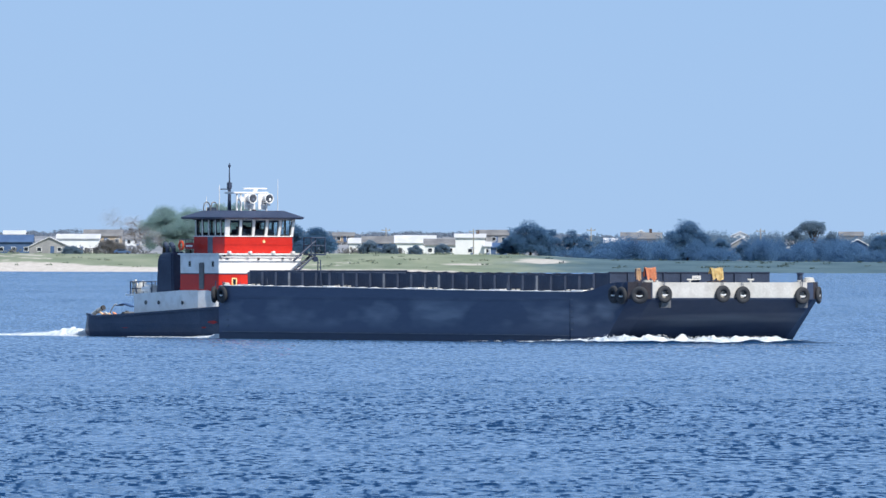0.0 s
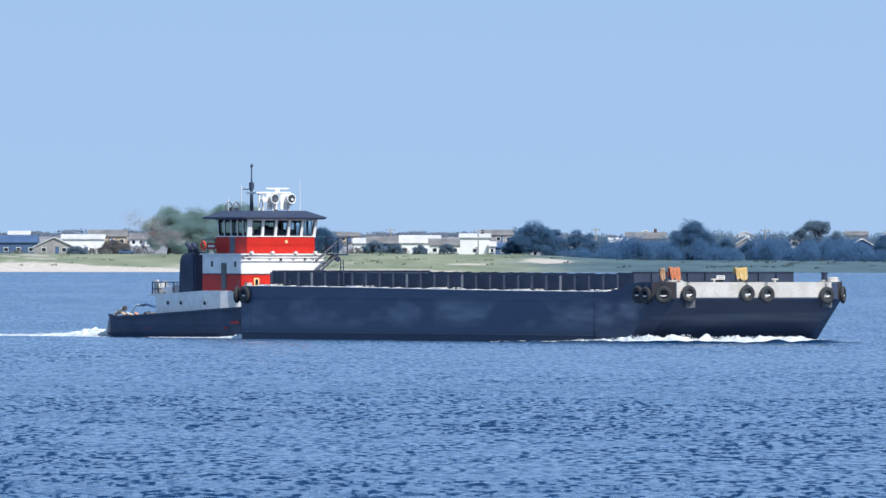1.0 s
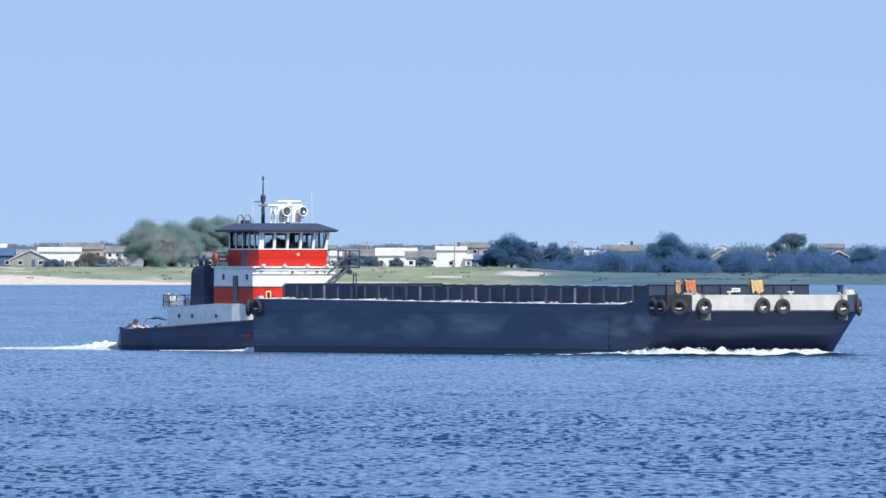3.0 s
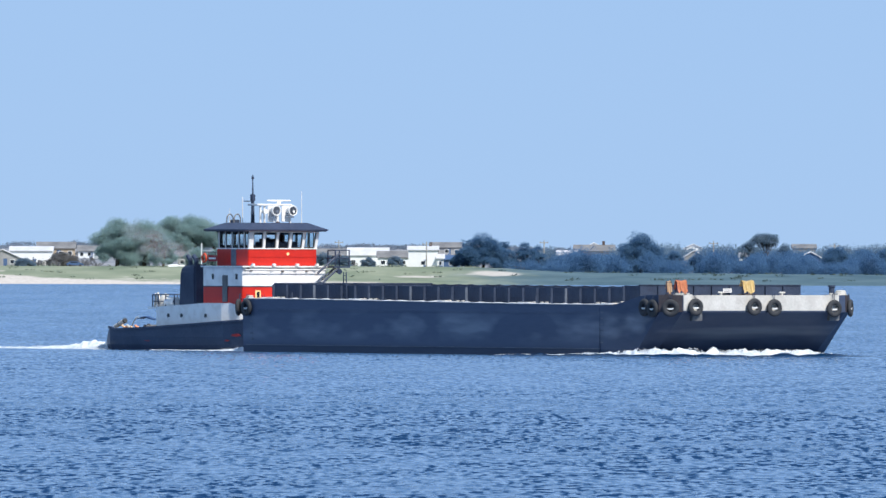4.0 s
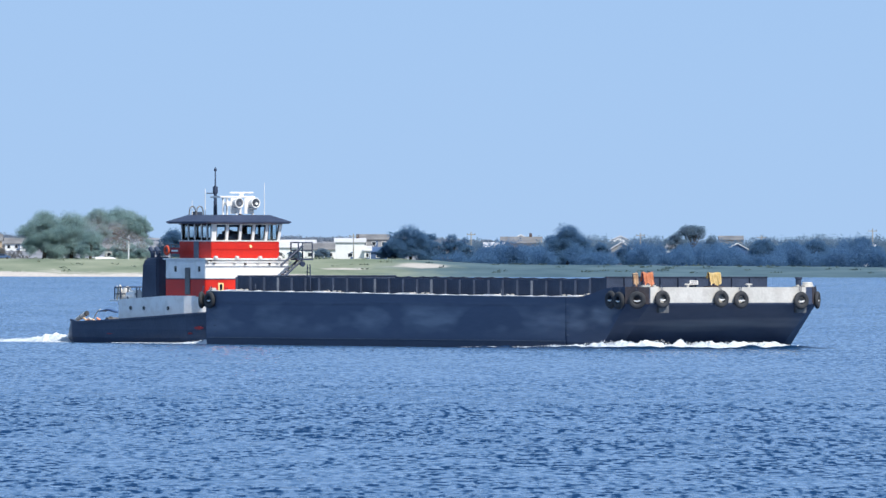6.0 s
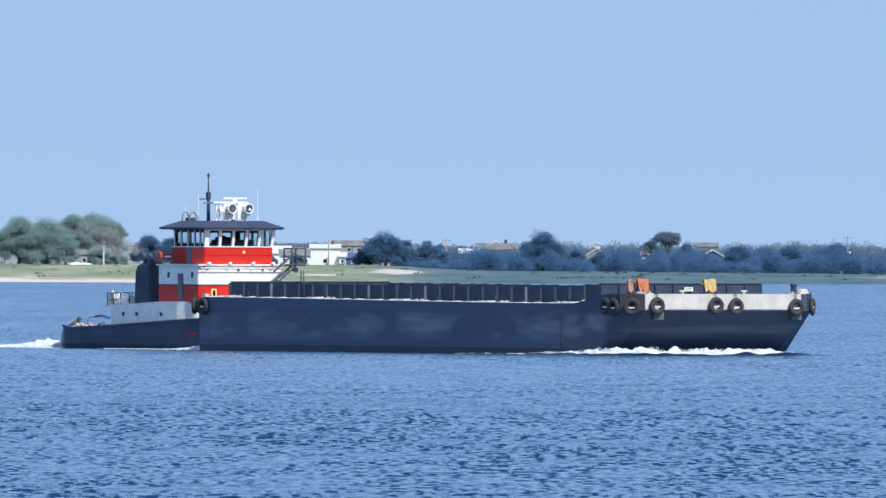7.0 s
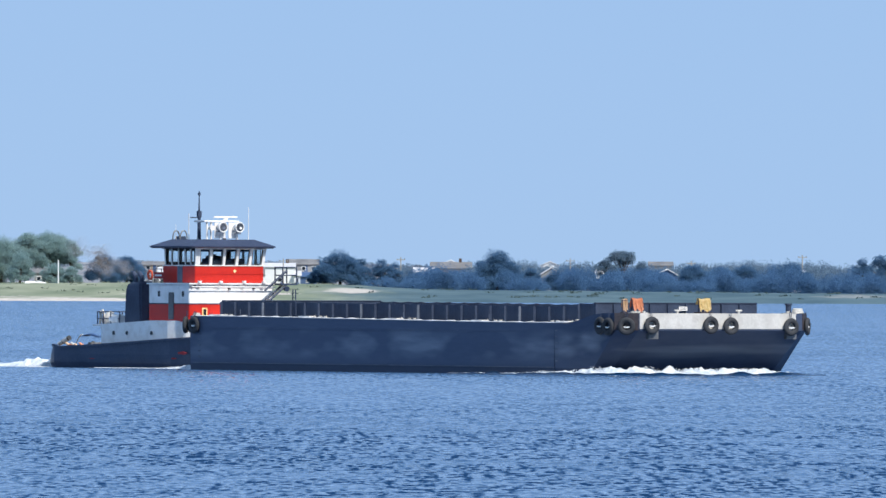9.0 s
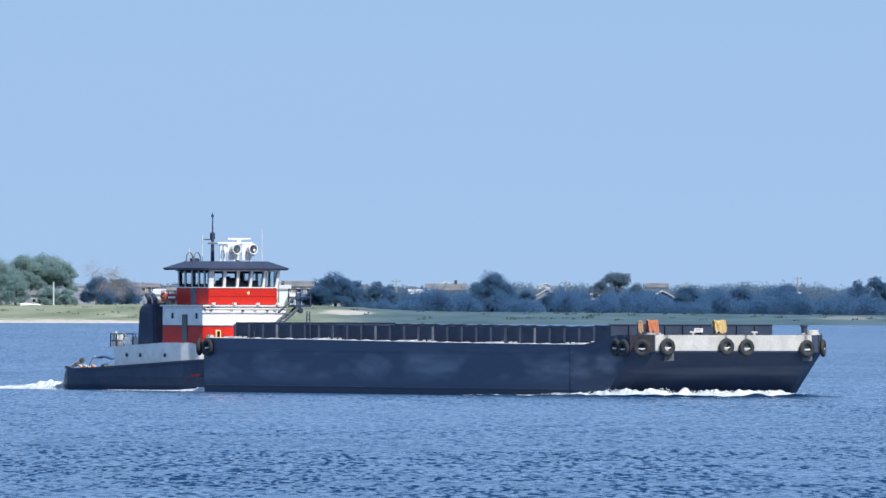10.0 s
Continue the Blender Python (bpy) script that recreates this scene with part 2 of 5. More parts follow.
def water_material():
    m = bpy.data.materials.new("sea_water")
    m.use_nodes = True
    nt = m.node_tree
    n, lk = nt.nodes, nt.links.new
    b = n["Principled BSDF"]
    b.inputs["Roughness"].default_value, b.inputs["IOR"].default_value = 0.12, 1.333
    co = n.new("ShaderNodeTexCoord")

    def tex(scale, sx, sy, detail, rz=0.0):
        mp = n.new("ShaderNodeMapping")
        mp.inputs["Scale"].default_value = (sx, sy, 1)
        mp.inputs["Rotation"].default_value = (0, 0, rz)
        lk(co.outputs["Object"], mp.inputs[0])
        t = n.new("ShaderNodeTexNoise")
        t.inputs["Scale"].default_value, t.inputs["Detail"].default_value = scale, detail
        lk(mp.outputs[0], t.inputs["Vector"])
        return t.outputs["Fac"]

    def spread(src, lo, hi, out_lo, out_hi):
        r = n.new("ShaderNodeMapRange")
        for k, v in zip((1, 2, 3, 4), (lo, hi, out_lo, out_hi)):
            r.inputs[k].default_value = v
        lk(src, r.inputs[0])
        return r.outputs[0]

    def calc(op, a, c):
        m2 = n.new("ShaderNodeMath")
        m2.operation = op
        for k, v in ((0, a), (1, c)):
            if isinstance(v, float):
                m2.inputs[k].default_value = v
            else:
                lk(v, m2.inputs[k])
        return m2.outputs[0]

    r = n.new("ShaderNodeValToRGB")
    r.color_ramp.elements[0].position, r.color_ramp.elements[1].position = 0.35, 0.68
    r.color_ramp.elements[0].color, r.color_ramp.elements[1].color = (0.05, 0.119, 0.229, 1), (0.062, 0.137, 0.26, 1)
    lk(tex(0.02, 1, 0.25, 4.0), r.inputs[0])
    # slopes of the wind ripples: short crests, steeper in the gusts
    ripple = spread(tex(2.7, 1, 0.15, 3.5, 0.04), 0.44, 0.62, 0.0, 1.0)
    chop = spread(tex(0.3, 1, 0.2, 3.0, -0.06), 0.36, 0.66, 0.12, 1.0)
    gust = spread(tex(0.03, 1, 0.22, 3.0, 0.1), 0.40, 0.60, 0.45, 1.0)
    far = n.new("ShaderNodeSeparateXYZ")
    lk(co.outputs["Object"], far.inputs[0])
    edge = calc("MULTIPLY_ADD", tex(0.012, 1, 0.6, 3.0, 0.0), 420.0)
    lk(far.outputs[1], edge.node.inputs[2])
    calm = spread(edge, 740.0, 930.0, 1.0, 0.34)          # ruffled near the viewer, calmer out in the channel
    gust = calc("MULTIPLY", gust, calm)
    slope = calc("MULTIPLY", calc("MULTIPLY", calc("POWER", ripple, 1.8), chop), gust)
    ripple_shade = n.new("ShaderNodeMix")
    ripple_shade.data_type = "RGBA"
    lk(spread(slope, 0.02, 0.3, 0.0, 1.0), ripple_shade.inputs["Factor"])
    lk(r.outputs[0], ripple_shade.inputs["A"])
    ripple_shade.inputs["B"].default_value = (0.006, 0.033, 0.096, 1)      # steep ripple faces darkened in the colour, for their weaker sky reflection
    lk(ripple_shade.outputs["Result"], b.inputs["Base Color"])
    lean_y = calc("MULTIPLY_ADD", slope, -1.8)
    # crests lie flatter than the slopes between them
    lk(spread(tex(2.2, 1, 0.12, 4.0, -0.03), 0.36, 0.64, -0.13, -0.002), lean_y.node.inputs[2])
    lean_x = spread(tex(1.3, 1, 0.3, 2.0, 0.3), 0.3, 0.7, -0.12, 0.12)
    vec = n.new("ShaderNodeCombineXYZ")
    lk(lean_x, vec.inputs[0])
    lk(lean_y, vec.inputs[1])
    vec.inputs[2].default_value = 1.0
    unit = n.new("ShaderNodeVectorMath")
    unit.operation = "NORMALIZE"
    lk(vec.outputs[0], unit.inputs[0])
    lk(unit.outputs[0], b.inputs["Normal"])
    return m


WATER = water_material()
# darker copy of the sea water, shade of the bow wave in its colour
SHADEDWATER = paint("shaded_wave_water", (0.003, 0.02, 0.06), (0.006, 0.035, 0.09), 0.2, grain=2.0, patch=0.4, bump=0.03)


# ---- mesh helpers ----
def mesh_object(name, bm, material, smooth=False):
    bmesh.ops.recalc_face_normals(bm, faces=bm.faces)
    me = bpy.data.meshes.new(name)
    bm.to_mesh(me)
    bm.free()
    me.materials.append(material)
    if smooth:
        me.polygons.foreach_set("use_smooth", [True] * len(me.polygons))
    return new(name, me)


def part(name, bm, material, parent, label="", smooth=False):
    ob = mesh_object(name, bm, material, smooth)
    ob.parent = parent
    return tagged(ob, label)


def thing(name, label, category, at=None, group=""):
    ob = new(name)
    ob.empty_display_size = 0.3
    if at is not None:
        ob.matrix_world = at
    return tagged(ob, label, category, group)


def box(bm, x0, x1, y0, y1, z0, z1, bevel=0.0):
    v = [bm.verts.new(p) for p in ((x0, y0, z0), (x1, y0, z0), (x1, y1, z0), (x0, y1, z0), (x0, y0, z1), (x1, y0, z1), (x1, y1, z1), (x0, y1, z1))]
    f = [bm.faces.new([v[i] for i in q]) for q in ((3, 2, 1, 0), (4, 5, 6, 7), (0, 1, 5, 4), (1, 2, 6, 5), (2, 3, 7, 6), (3, 0, 4, 7))]
    if bevel:
        bmesh.ops.bevel(bm, geom=list({e for q in f for e in q.edges}), offset=bevel, segments=2, affect="EDGES")
    return bm


def boxed(*a, **k):
    return box(bmesh.new(), *a, **k)


def rod(bm, a, b, r, seg=8, r2=None):
    a, b = Vector(a), Vector(b)
    q = (b - a).to_track_quat("Z", "Y").to_matrix()
    rings = []
    for p, rr in ((a, r), (b, r if r2 is None else r2)):
        rings.append([bm.verts.new(p + q @ Vector((rr * math.cos(i * math.tau / seg), rr * math.sin(i * math.tau / seg), 0))) for i in range(seg)])
    for i in range(seg):
        j = (i + 1) % seg
        bm.faces.new((rings[0][i], rings[0][j], rings[1][j], rings[1][i]))
    bm.faces.new(rings[0][::-1])
    bm.faces.new(rings[1])
    return bm


def rods(pairs, r, seg=8):
    bm = bmesh.new()
    for a, b in pairs:
        rod(bm, a, b, r, seg)
    return bm


def ring(bm, centre, axis, big, small, nu=28, nv=12, squash=1.0):
    c = Vector(centre)
    q = Vector(axis).to_track_quat("Z", "Y").to_matrix()
    g = []
    for i in range(nu):
        u = i * math.tau / nu
        row = []
        for j in range(nv):
            w = j * math.tau / nv
            rr = big + small * math.cos(w)
            row.append(bm.verts.new(c + q @ Vector((rr * math.cos(u), rr * math.sin(u), squash * small * math.sin(w)))))
        g.append(row)
    for i in range(nu):
        for j in range(nv):
            a, b2 = (i + 1) % nu, (j + 1) % nv
            bm.faces.new((g[i][j], g[a][j], g[a][b2], g[i][b2]))
    return bm


def loft(bm, loops, cap=True):
    rows = [[bm.verts.new(p) for p in lp] for lp in loops]
    k = len(rows[0])
    for a, b in zip(rows, rows[1:]):
        for i in range(k):
            j = (i + 1) % k
            bm.faces.new((a[i], a[j], b[j], b[i]))
    if cap:
        bm.faces.new(rows[0][::-1])
        bm.faces.new(rows[-1])
    return bm


def smoothstep(a, b, x):
    t = min(1.0, max(0.0, (x - a) / (b - a)))
    return t * t * (3 - 2 * t)


# ---- the tow's heading and way ----
HEADING = radians(33)                        # bow towards the viewer and to the right
TOW_START = Vector((20.18, 983.3, 0.0))      # middle of the barge's bow
SPEED = Vector((1.314, -2.021, 0.0))
TOW_TURN = Matrix.Rotation(HEADING - math.pi / 2, 4, "Z")
afloat = []                                   # things that go with the tow, and their poses in the tow's space


def tow_pose(t):
    return Matrix.Translation(TOW_START + SPEED * t) @ TOW_TURN


def on_tow(ob, local=None):
    local = local or Matrix()
    ob.matrix_world = tow_pose(0) @ local
    afloat.append((ob, local))
    return ob


# ---- water and land ----
def build_water():
    rng = np.random.default_rng(4)
    ys = [-300.0, -100.0, 60.0, 150.0, 240.0, 300.0, 330.0]
    while ys[-1] < 1150:
        ys.append(ys[-1] + 0.34 * ys[-1] / 350)
    while ys[-1] < 3900:
        ys.append(ys[-1] * 1.012)
    ys = np.array(ys)
    a = np.concatenate([np.linspace(-1.2, -0.06, 14), np.arange(-0.05, 0.0601, 0.0005), np.linspace(0.07, 1.2, 14)])
    X = a[None, :] * np.maximum(ys, 240)[:, None]
    Y = np.repeat(ys[:, None], len(a), 1)
    Z = np.zeros_like(X)
    # wind waves from the right and behind, in groups
    for k in range(44):
        lam = 0.55 * (3.2 / 0.55) ** rng.random()
        th = radians(245) + rng.normal(0, 0.6)
        amp = 0.0105 * lam ** 0.8
        ph = rng.random() * math.tau
        s = np.sin((X * math.cos(th) + Y * math.sin(th)) * math.tau / lam + ph)
        Z += amp * (s + 0.25 * s * s)
    group = 0.62 + 0.38 * np.sin(X * 0.05 + Y * 0.011 + 1.2 * np.sin(Y * 0.023)) * np.sin(Y * 0.031 + 0.8 * np.sin(X * 0.07))
    fade = np.clip((1150 - Y) / 400, 0, 1) * np.clip((Y - 250) / 60, 0, 1)
    Z *= group * fade * 0.6
    nr, nc = X.shape
    me = bpy.data.meshes.new("water")
    idx = np.arange(nr * nc).reshape(nr, nc)
    faces = np.stack([idx[:-1, :-1], idx[:-1, 1:], idx[1:, 1:], idx[1:, :-1]], -1).reshape(-1, 4)
    me.from_pydata(np.stack([X, Y, Z], -1).reshape(-1, 3), [], faces)
    me.polygons.foreach_set("use_smooth", [True] * len(me.polygons))
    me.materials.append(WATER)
    return tagged(new("water", me), "blue wind-rippled sea water", "water", kind="structure")


SHORE_Y = 3693.0


def shore(px, py, y):
    """Place on the far shore at distance y: side and height, by bearing and level from the eye."""
    return (px - 784) * y / F_LEN, EYE - (py - 437) * y / F_LEN


def land_height(x, y):
    px = x / y * F_LEN + 784
    d = y - SHORE_Y
    wob = noise.noise((x * 0.03, y * 0.02, 0))
    top = 4.5 - 1.5 * smoothstep(850, 1150, px) - 0.5 * smoothstep(1200, 1800, px)
    z = -0.6 + 1.4 * smoothstep(-12, 10 + 5 * wob, d) + (top - 0.9) * smoothstep(8, 70 + 15 * wob, d)
    z += 5.6 * smoothstep(260, 560, d) * (0.9 + 0.25 * wob)
    return z + 0.35 * wob * smoothstep(20, 80, d) + 0.15 * noise.noise((x * 0.2, y * 0.1, 3)) * smoothstep(5, 30, d)


PATCHES = [(962, 44, 44, 8), (820, 40, 30, 3), (1850, 60, 40, 10)]    # bare sand: bearing, half width, depth, half depth


def build_land():
    xs = np.concatenate([np.linspace(-2500, -170, 12), np.arange(-160, 221, 1.0), np.linspace(240, 2500, 12)])
    ys = np.concatenate([np.arange(SHORE_Y - 14, SHORE_Y + 120, 1.5), np.arange(SHORE_Y + 124, 4400, 14.0), np.linspace(4420, 4940, 8)])
    verts = [(x, y, land_height(x, y)) for y in ys for x in xs]
    nc = len(xs)
    faces = [(r * nc + c, r * nc + c + 1, (r + 1) * nc + c + 1, (r + 1) * nc + c) for r in range(len(ys) - 1) for c in range(nc - 1)]
    me = bpy.data.meshes.new("ground")
    me.from_pydata(verts, [], faces)
    me.polygons.foreach_set("use_smooth", [True] * len(me.polygons))
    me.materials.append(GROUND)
    cover = me.attributes.new("cover", "FLOAT_COLOR", "POINT")
    mixed = []
    for x, y, z in verts:
        px = x / y * F_LEN + 784
        wob = 0.7 * noise.noise((x * 0.05, y * 0.05, 7)) + 0.5 * noise.noise((x * 0.22, y * 0.2, 2)) + 0.35 * noise.noise((x * 0.6, y * 0.5, 4))
        d0 = y - SHORE_Y
        beach = (0.6 + 1.5 * smoothstep(330, 60, px) + 0.5 * wob) - 2.2 * smoothstep(700, 1000, px)
        sand = smoothstep(0.25, -0.25, z - beach)
        if 20 < d0 < 90:
            sand = max(sand, 0.8 * smoothstep(0.4, 0.75, wob) * smoothstep(960, 860, px))
        for a, c, e, g in PATCHES:
            sand = max(sand, 0.85 * smoothstep(1.7 + 1.6 * wob, 0.2 + 1.6 * wob, ((px - a) / c) ** 2 + ((d0 - e) / g) ** 2))
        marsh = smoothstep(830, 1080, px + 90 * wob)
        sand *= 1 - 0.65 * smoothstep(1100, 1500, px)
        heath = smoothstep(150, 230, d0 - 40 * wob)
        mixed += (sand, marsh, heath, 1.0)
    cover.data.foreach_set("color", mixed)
    tagged(new("ground", me), "low grassy dunes with a sandy beach edge", "dune", kind="structure")


sea = build_water()
build_land()


# ---- barge ----
BW = 7.95                     # half beam
BL = 55.4
CH = 1.15                     # corner chamfer


def sheer(x):
    return 3.64 - 0.26 * smoothstep(-56, -9, x) + 0.68 * smoothstep(-7.2, -2.6, x)


def build_barge():
    barge = thing("barge", "long navy-black steel deck barge with a worn white bow band", "barge")
    # hull
    side = [(-BL, BW - 0.7), (-BL + 0.7, BW)] + [(x, BW) for x in (-45, -36, -27, -18, -10, -7.2, -6.3, -5.4, -4.5, -3.6, -2.6, -CH)] + [(0, BW - CH)]
    plan = [(x, -y) for x, y in side] + [(0, -3), (0, 3)] + side[::-1]

    def under(x):
        return x if x < -8 else -8 + (x + 8) * 3.0 / 8

    loops = []
    for z, blend in ((-1.2, 1.0), (0.0, 0.71), (0.28, 0.64), (1.2, 0.42), (2.1, 0.2), (2.9, 0.0)):
        loops.append([(x + (under(x) - x) * blend, y * (1 - 0.012 * blend), z) for x, y in plan])
    loops.append([(x, y, sheer(x)) for x, y in plan])
    bm = loft(bmesh.new(), loops, cap=False)
    bm.verts.ensure_lookup_table()
    bm.faces.new(bm.verts[:len(plan)][::-1])
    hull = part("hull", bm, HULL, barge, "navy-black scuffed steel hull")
    hull.data.materials.append(LOWBAND)
    for f in hull.data.polygons:
        f.material_index = 1 if max(hull.data.vertices[k].co.z for k in f.vertices) < 0.35 else 0
    # deck
    bm = bmesh.new()
    half = len(side)
    a = [bm.verts.new((x, -y, sheer(x) - 0.03)) for x, y in side]
    b = [bm.verts.new((x, y, sheer(x) - 0.03)) for x, y in side]
    for i in range(half - 1):
        bm.faces.new((a[i], a[i + 1], b[i + 1], b[i]))
    part("deck", bm, DECK, barge, "grey worn steel deck")
    # deck edge strips, sunlit and worn
    for s in (-1, 1):
        bm = bmesh.new()
        xs = np.linspace(-BL + 0.9, -7.0, 90)
        prof = [[(x, s * (BW - 0.4), sheer(x) - 0.02), (x, s * (BW + 0.04), sheer(x) - 0.02), (x, s * (BW + 0.04), sheer(x) + 0.02), (x, s * (BW - 0.36), sheer(x) + 0.055 + 0.03 * math.sin(x * 3.1) + 0.025 * math.sin(x * 7.3))] for x in xs]
        part("deck_edge", loft(bm, prof), EDGE, barge, "pale worn deck edge strip")
    # rubbing strakes and plate seams
    for z, mat in ((0.3, PALESTEEL), (2.75, HULL)):
        part("strake", boxed(-BL + 1.2, -8.5, -BW - 0.03, -BW + 0.05, z, z + 0.06), mat, barge)
    for x in (-8.6,):
        part("hull_seam", boxed(x, x + 0.04, -BW - 0.01, -BW + 0.05, -0.5, sheer(x) - 0.1), HULL, barge)
    for x in (-8.3, -BL + 1.9):
        for k in range(6):
            part("draft_mark", boxed(x - 0.14, x + 0.14, -BW - 0.012, -BW + 0.02, 0.7 + 0.42 * k, 0.8 + 0.42 * k), PALESTEEL, barge)
    # bow band
    part("bow_band", boxed(-0.1, 0.05, -BW + CH + 0.05, BW - CH - 0.55, 2.98, 4.06, bevel=0.02), BOWWHITE, barge, "worn white painted bow band")
    part("bow_band_edge", boxed(-0.1, 0.09, -BW + CH, BW - CH, 2.88, 2.98), BLACK, barge, "dark lower edge of the bow band")
    for s in (-1, 1):
        bm = bmesh.new()
        p = [(-CH - 0.05, s * (BW + 0.05)), (0.05, s * (BW - CH + 0.05)), (-0.05, s * (BW - CH - 0.02)), (-CH - 0.02, s * (BW - 0.05))]
        loft(bm, [[(x, y, 2.9) for x, y in p], [(x, y, 4.08) for x, y in p]])
        part("corner_plate", bm, RUSTDARK, barge, "dark rusty corner plate")
    for y in (-5.6, 5.9):
        part("bow_plate", boxed(-0.3, 0.03, y - 0.4, y + 0.4, 2.3, 2.88), STEEL, barge, "grey fender plate")
    # coaming
    x0, x1, yy = -52.3, -5.4, 6.75

    def ctop(x):
        return sheer(min(x, -7.2)) + 1.08 + 0.09 * smoothstep(-54, -12, x) + 0.17 * smoothstep(-10, -6.5, x)

    n = 26
    step = (x1 - x0) / n
    for s in (-1, 1):
        for i in range(n):
            xa, xb = x0 + i * step, x0 + (i + 1) * step
            bm = bmesh.new()
            rows = []
            for k in range(7):
                u = k / 6
                x = xa + (xb - xa) * u
                sag = 0.05 * math.sin(u * math.pi) + 0.015 * math.sin(i * 2.7)
                bow = 0.10 * math.sin(u * math.pi)
                rows.append([(x, s * (yy - bow - 0.05), sheer(x) - 0.06), (x, s * (yy - bow + 0.02), sheer(x) - 0.06), (x, s * (yy - bow + 0.02), ctop(x) - sag), (x, s * (yy - bow - 0.05), ctop(x) - sag)])
            part("coaming_panel", loft(bm, rows), BLACK, barge)
            bm = boxed(xa - 0.035, xa + 0.035, *sorted((s * (yy - 0.02), s * (yy + 0.2))), sheer(xa) - 0.06, ctop(xa) - 0.08)
            part("coaming_stiffener", bm, PALESTEEL if i in (3, 10, 14, 21) else BLACK, barge)
    for xe, sgn in ((x0, -1), (x1, 1)):
        m = 9
        for i in range(m):
            ya, yb = -yy + 2 * yy * i / m, -yy + 2 * yy * (i + 1) / m
            part("coaming_panel", boxed(xe - 0.04, xe + 0.04, ya, yb, sheer(xe) - 0.06, ctop(xe)), BLACK, barge)
            part("coaming_stiffener", boxed(*sorted((xe, xe + sgn * 0.18)), ya - 0.05, ya + 0.05, sheer(xe) - 0.06, ctop(xe) - 0.05), BLACK, barge)
        part("coaming_rail", boxed(xe - 0.1, xe + 0.1, -yy, yy, ctop(xe), ctop(xe) + 0.06), BLACK, barge)
    on_tow(barge)
    return barge


build_barge()


def build_fenders():
    proto = thing("tyre_fender", "black rubber tyre fender hung on the barge's side", "tyre", group="tyres hung round the barge")
    part("tyre", ring(bmesh.new(), (0, 0, 0), (1, 0, 0), 0.43, 0.185, squash=0.8), RUBBER, proto, smooth=True)
    # white piece added in the hole, for the sunlit patch below the tyre's shadow
    bm = bmesh.new()
    loft(bm, [[(0.02 + o, 0.26 * math.sin(a), 0.03 - 0.26 * math.cos(a) * 0.55) for o in (0.0, 0.07)] + [(0.02 + o, 0.2 * math.sin(a), 0.03 - 0.05 * math.cos(a)) for o in (0.07, 0.0)] for a in np.linspace(-1.15, 1.15, 9)])
    part("sunlit_patch", bm, WHITE, proto, "added white piece for the sunlit patch in the tyre's hole")
    part("hanging_chain", rods([((-0.05, -0.03, 0.5), (-0.12, -0.1, 1.0)), ((-0.05, 0.03, 0.5), (-0.12, 0.1, 1.0))], 0.02, 6), BLACK, proto)
    r2 = math.sqrt(0.5)
    z = 3.2
    spots = [(-2.75, -BW - 0.2, -90), (-1.75, -BW - 0.2, -90), (-CH / 2 + 0.16, -BW + CH / 2 - 0.16, -45), (0.26, -BW + 2.05, 0), (0.26, -BW + 6.95, 0), (0.26, -BW + 8.62, 0),
             (0.26, -BW + 13.65, 0), (-CH / 2 + 0.16, BW - CH / 2 + 0.16, 45),
             (-BL + 1.5, -BW - 0.2, -90), (-BL + 0.05, -BW + 0.05, -135), (-BL - 0.3, -BW + 1.0, 180), (-BL - 0.25, -BW + 2.3, 180)]
    for i, (x, y, a) in enumerate(spots):
        zz = z if x > -10 else 2.95
        m = pose(x, y, zz + 0.06 * math.sin(i * 5.0), 0, 0, a)
        ob = proto if i == 0 else copy_thing(proto, m)
        on_tow(ob, m)


build_fenders()


# ---- tug ----
TX = -61.6                    # front of the deckhouse


def tug_sheer(x):
    """Top of the black hull."""
    u = (x + 82.35) / 27.9
    return 1.12 + 1.2 * max(0.0, u) ** 1.3 + 0.2 * smoothstep(-77.6, -78.6, x)


def tug_half(x):
    u = (x + 82.35) / 27.9
    return 4.4 * min(1.0, (max(0.0, u) / 0.14) ** 0.4 if u < 0.14 else 1.0) * (1 - 0.55 * smoothstep(0.72, 1.0, u))


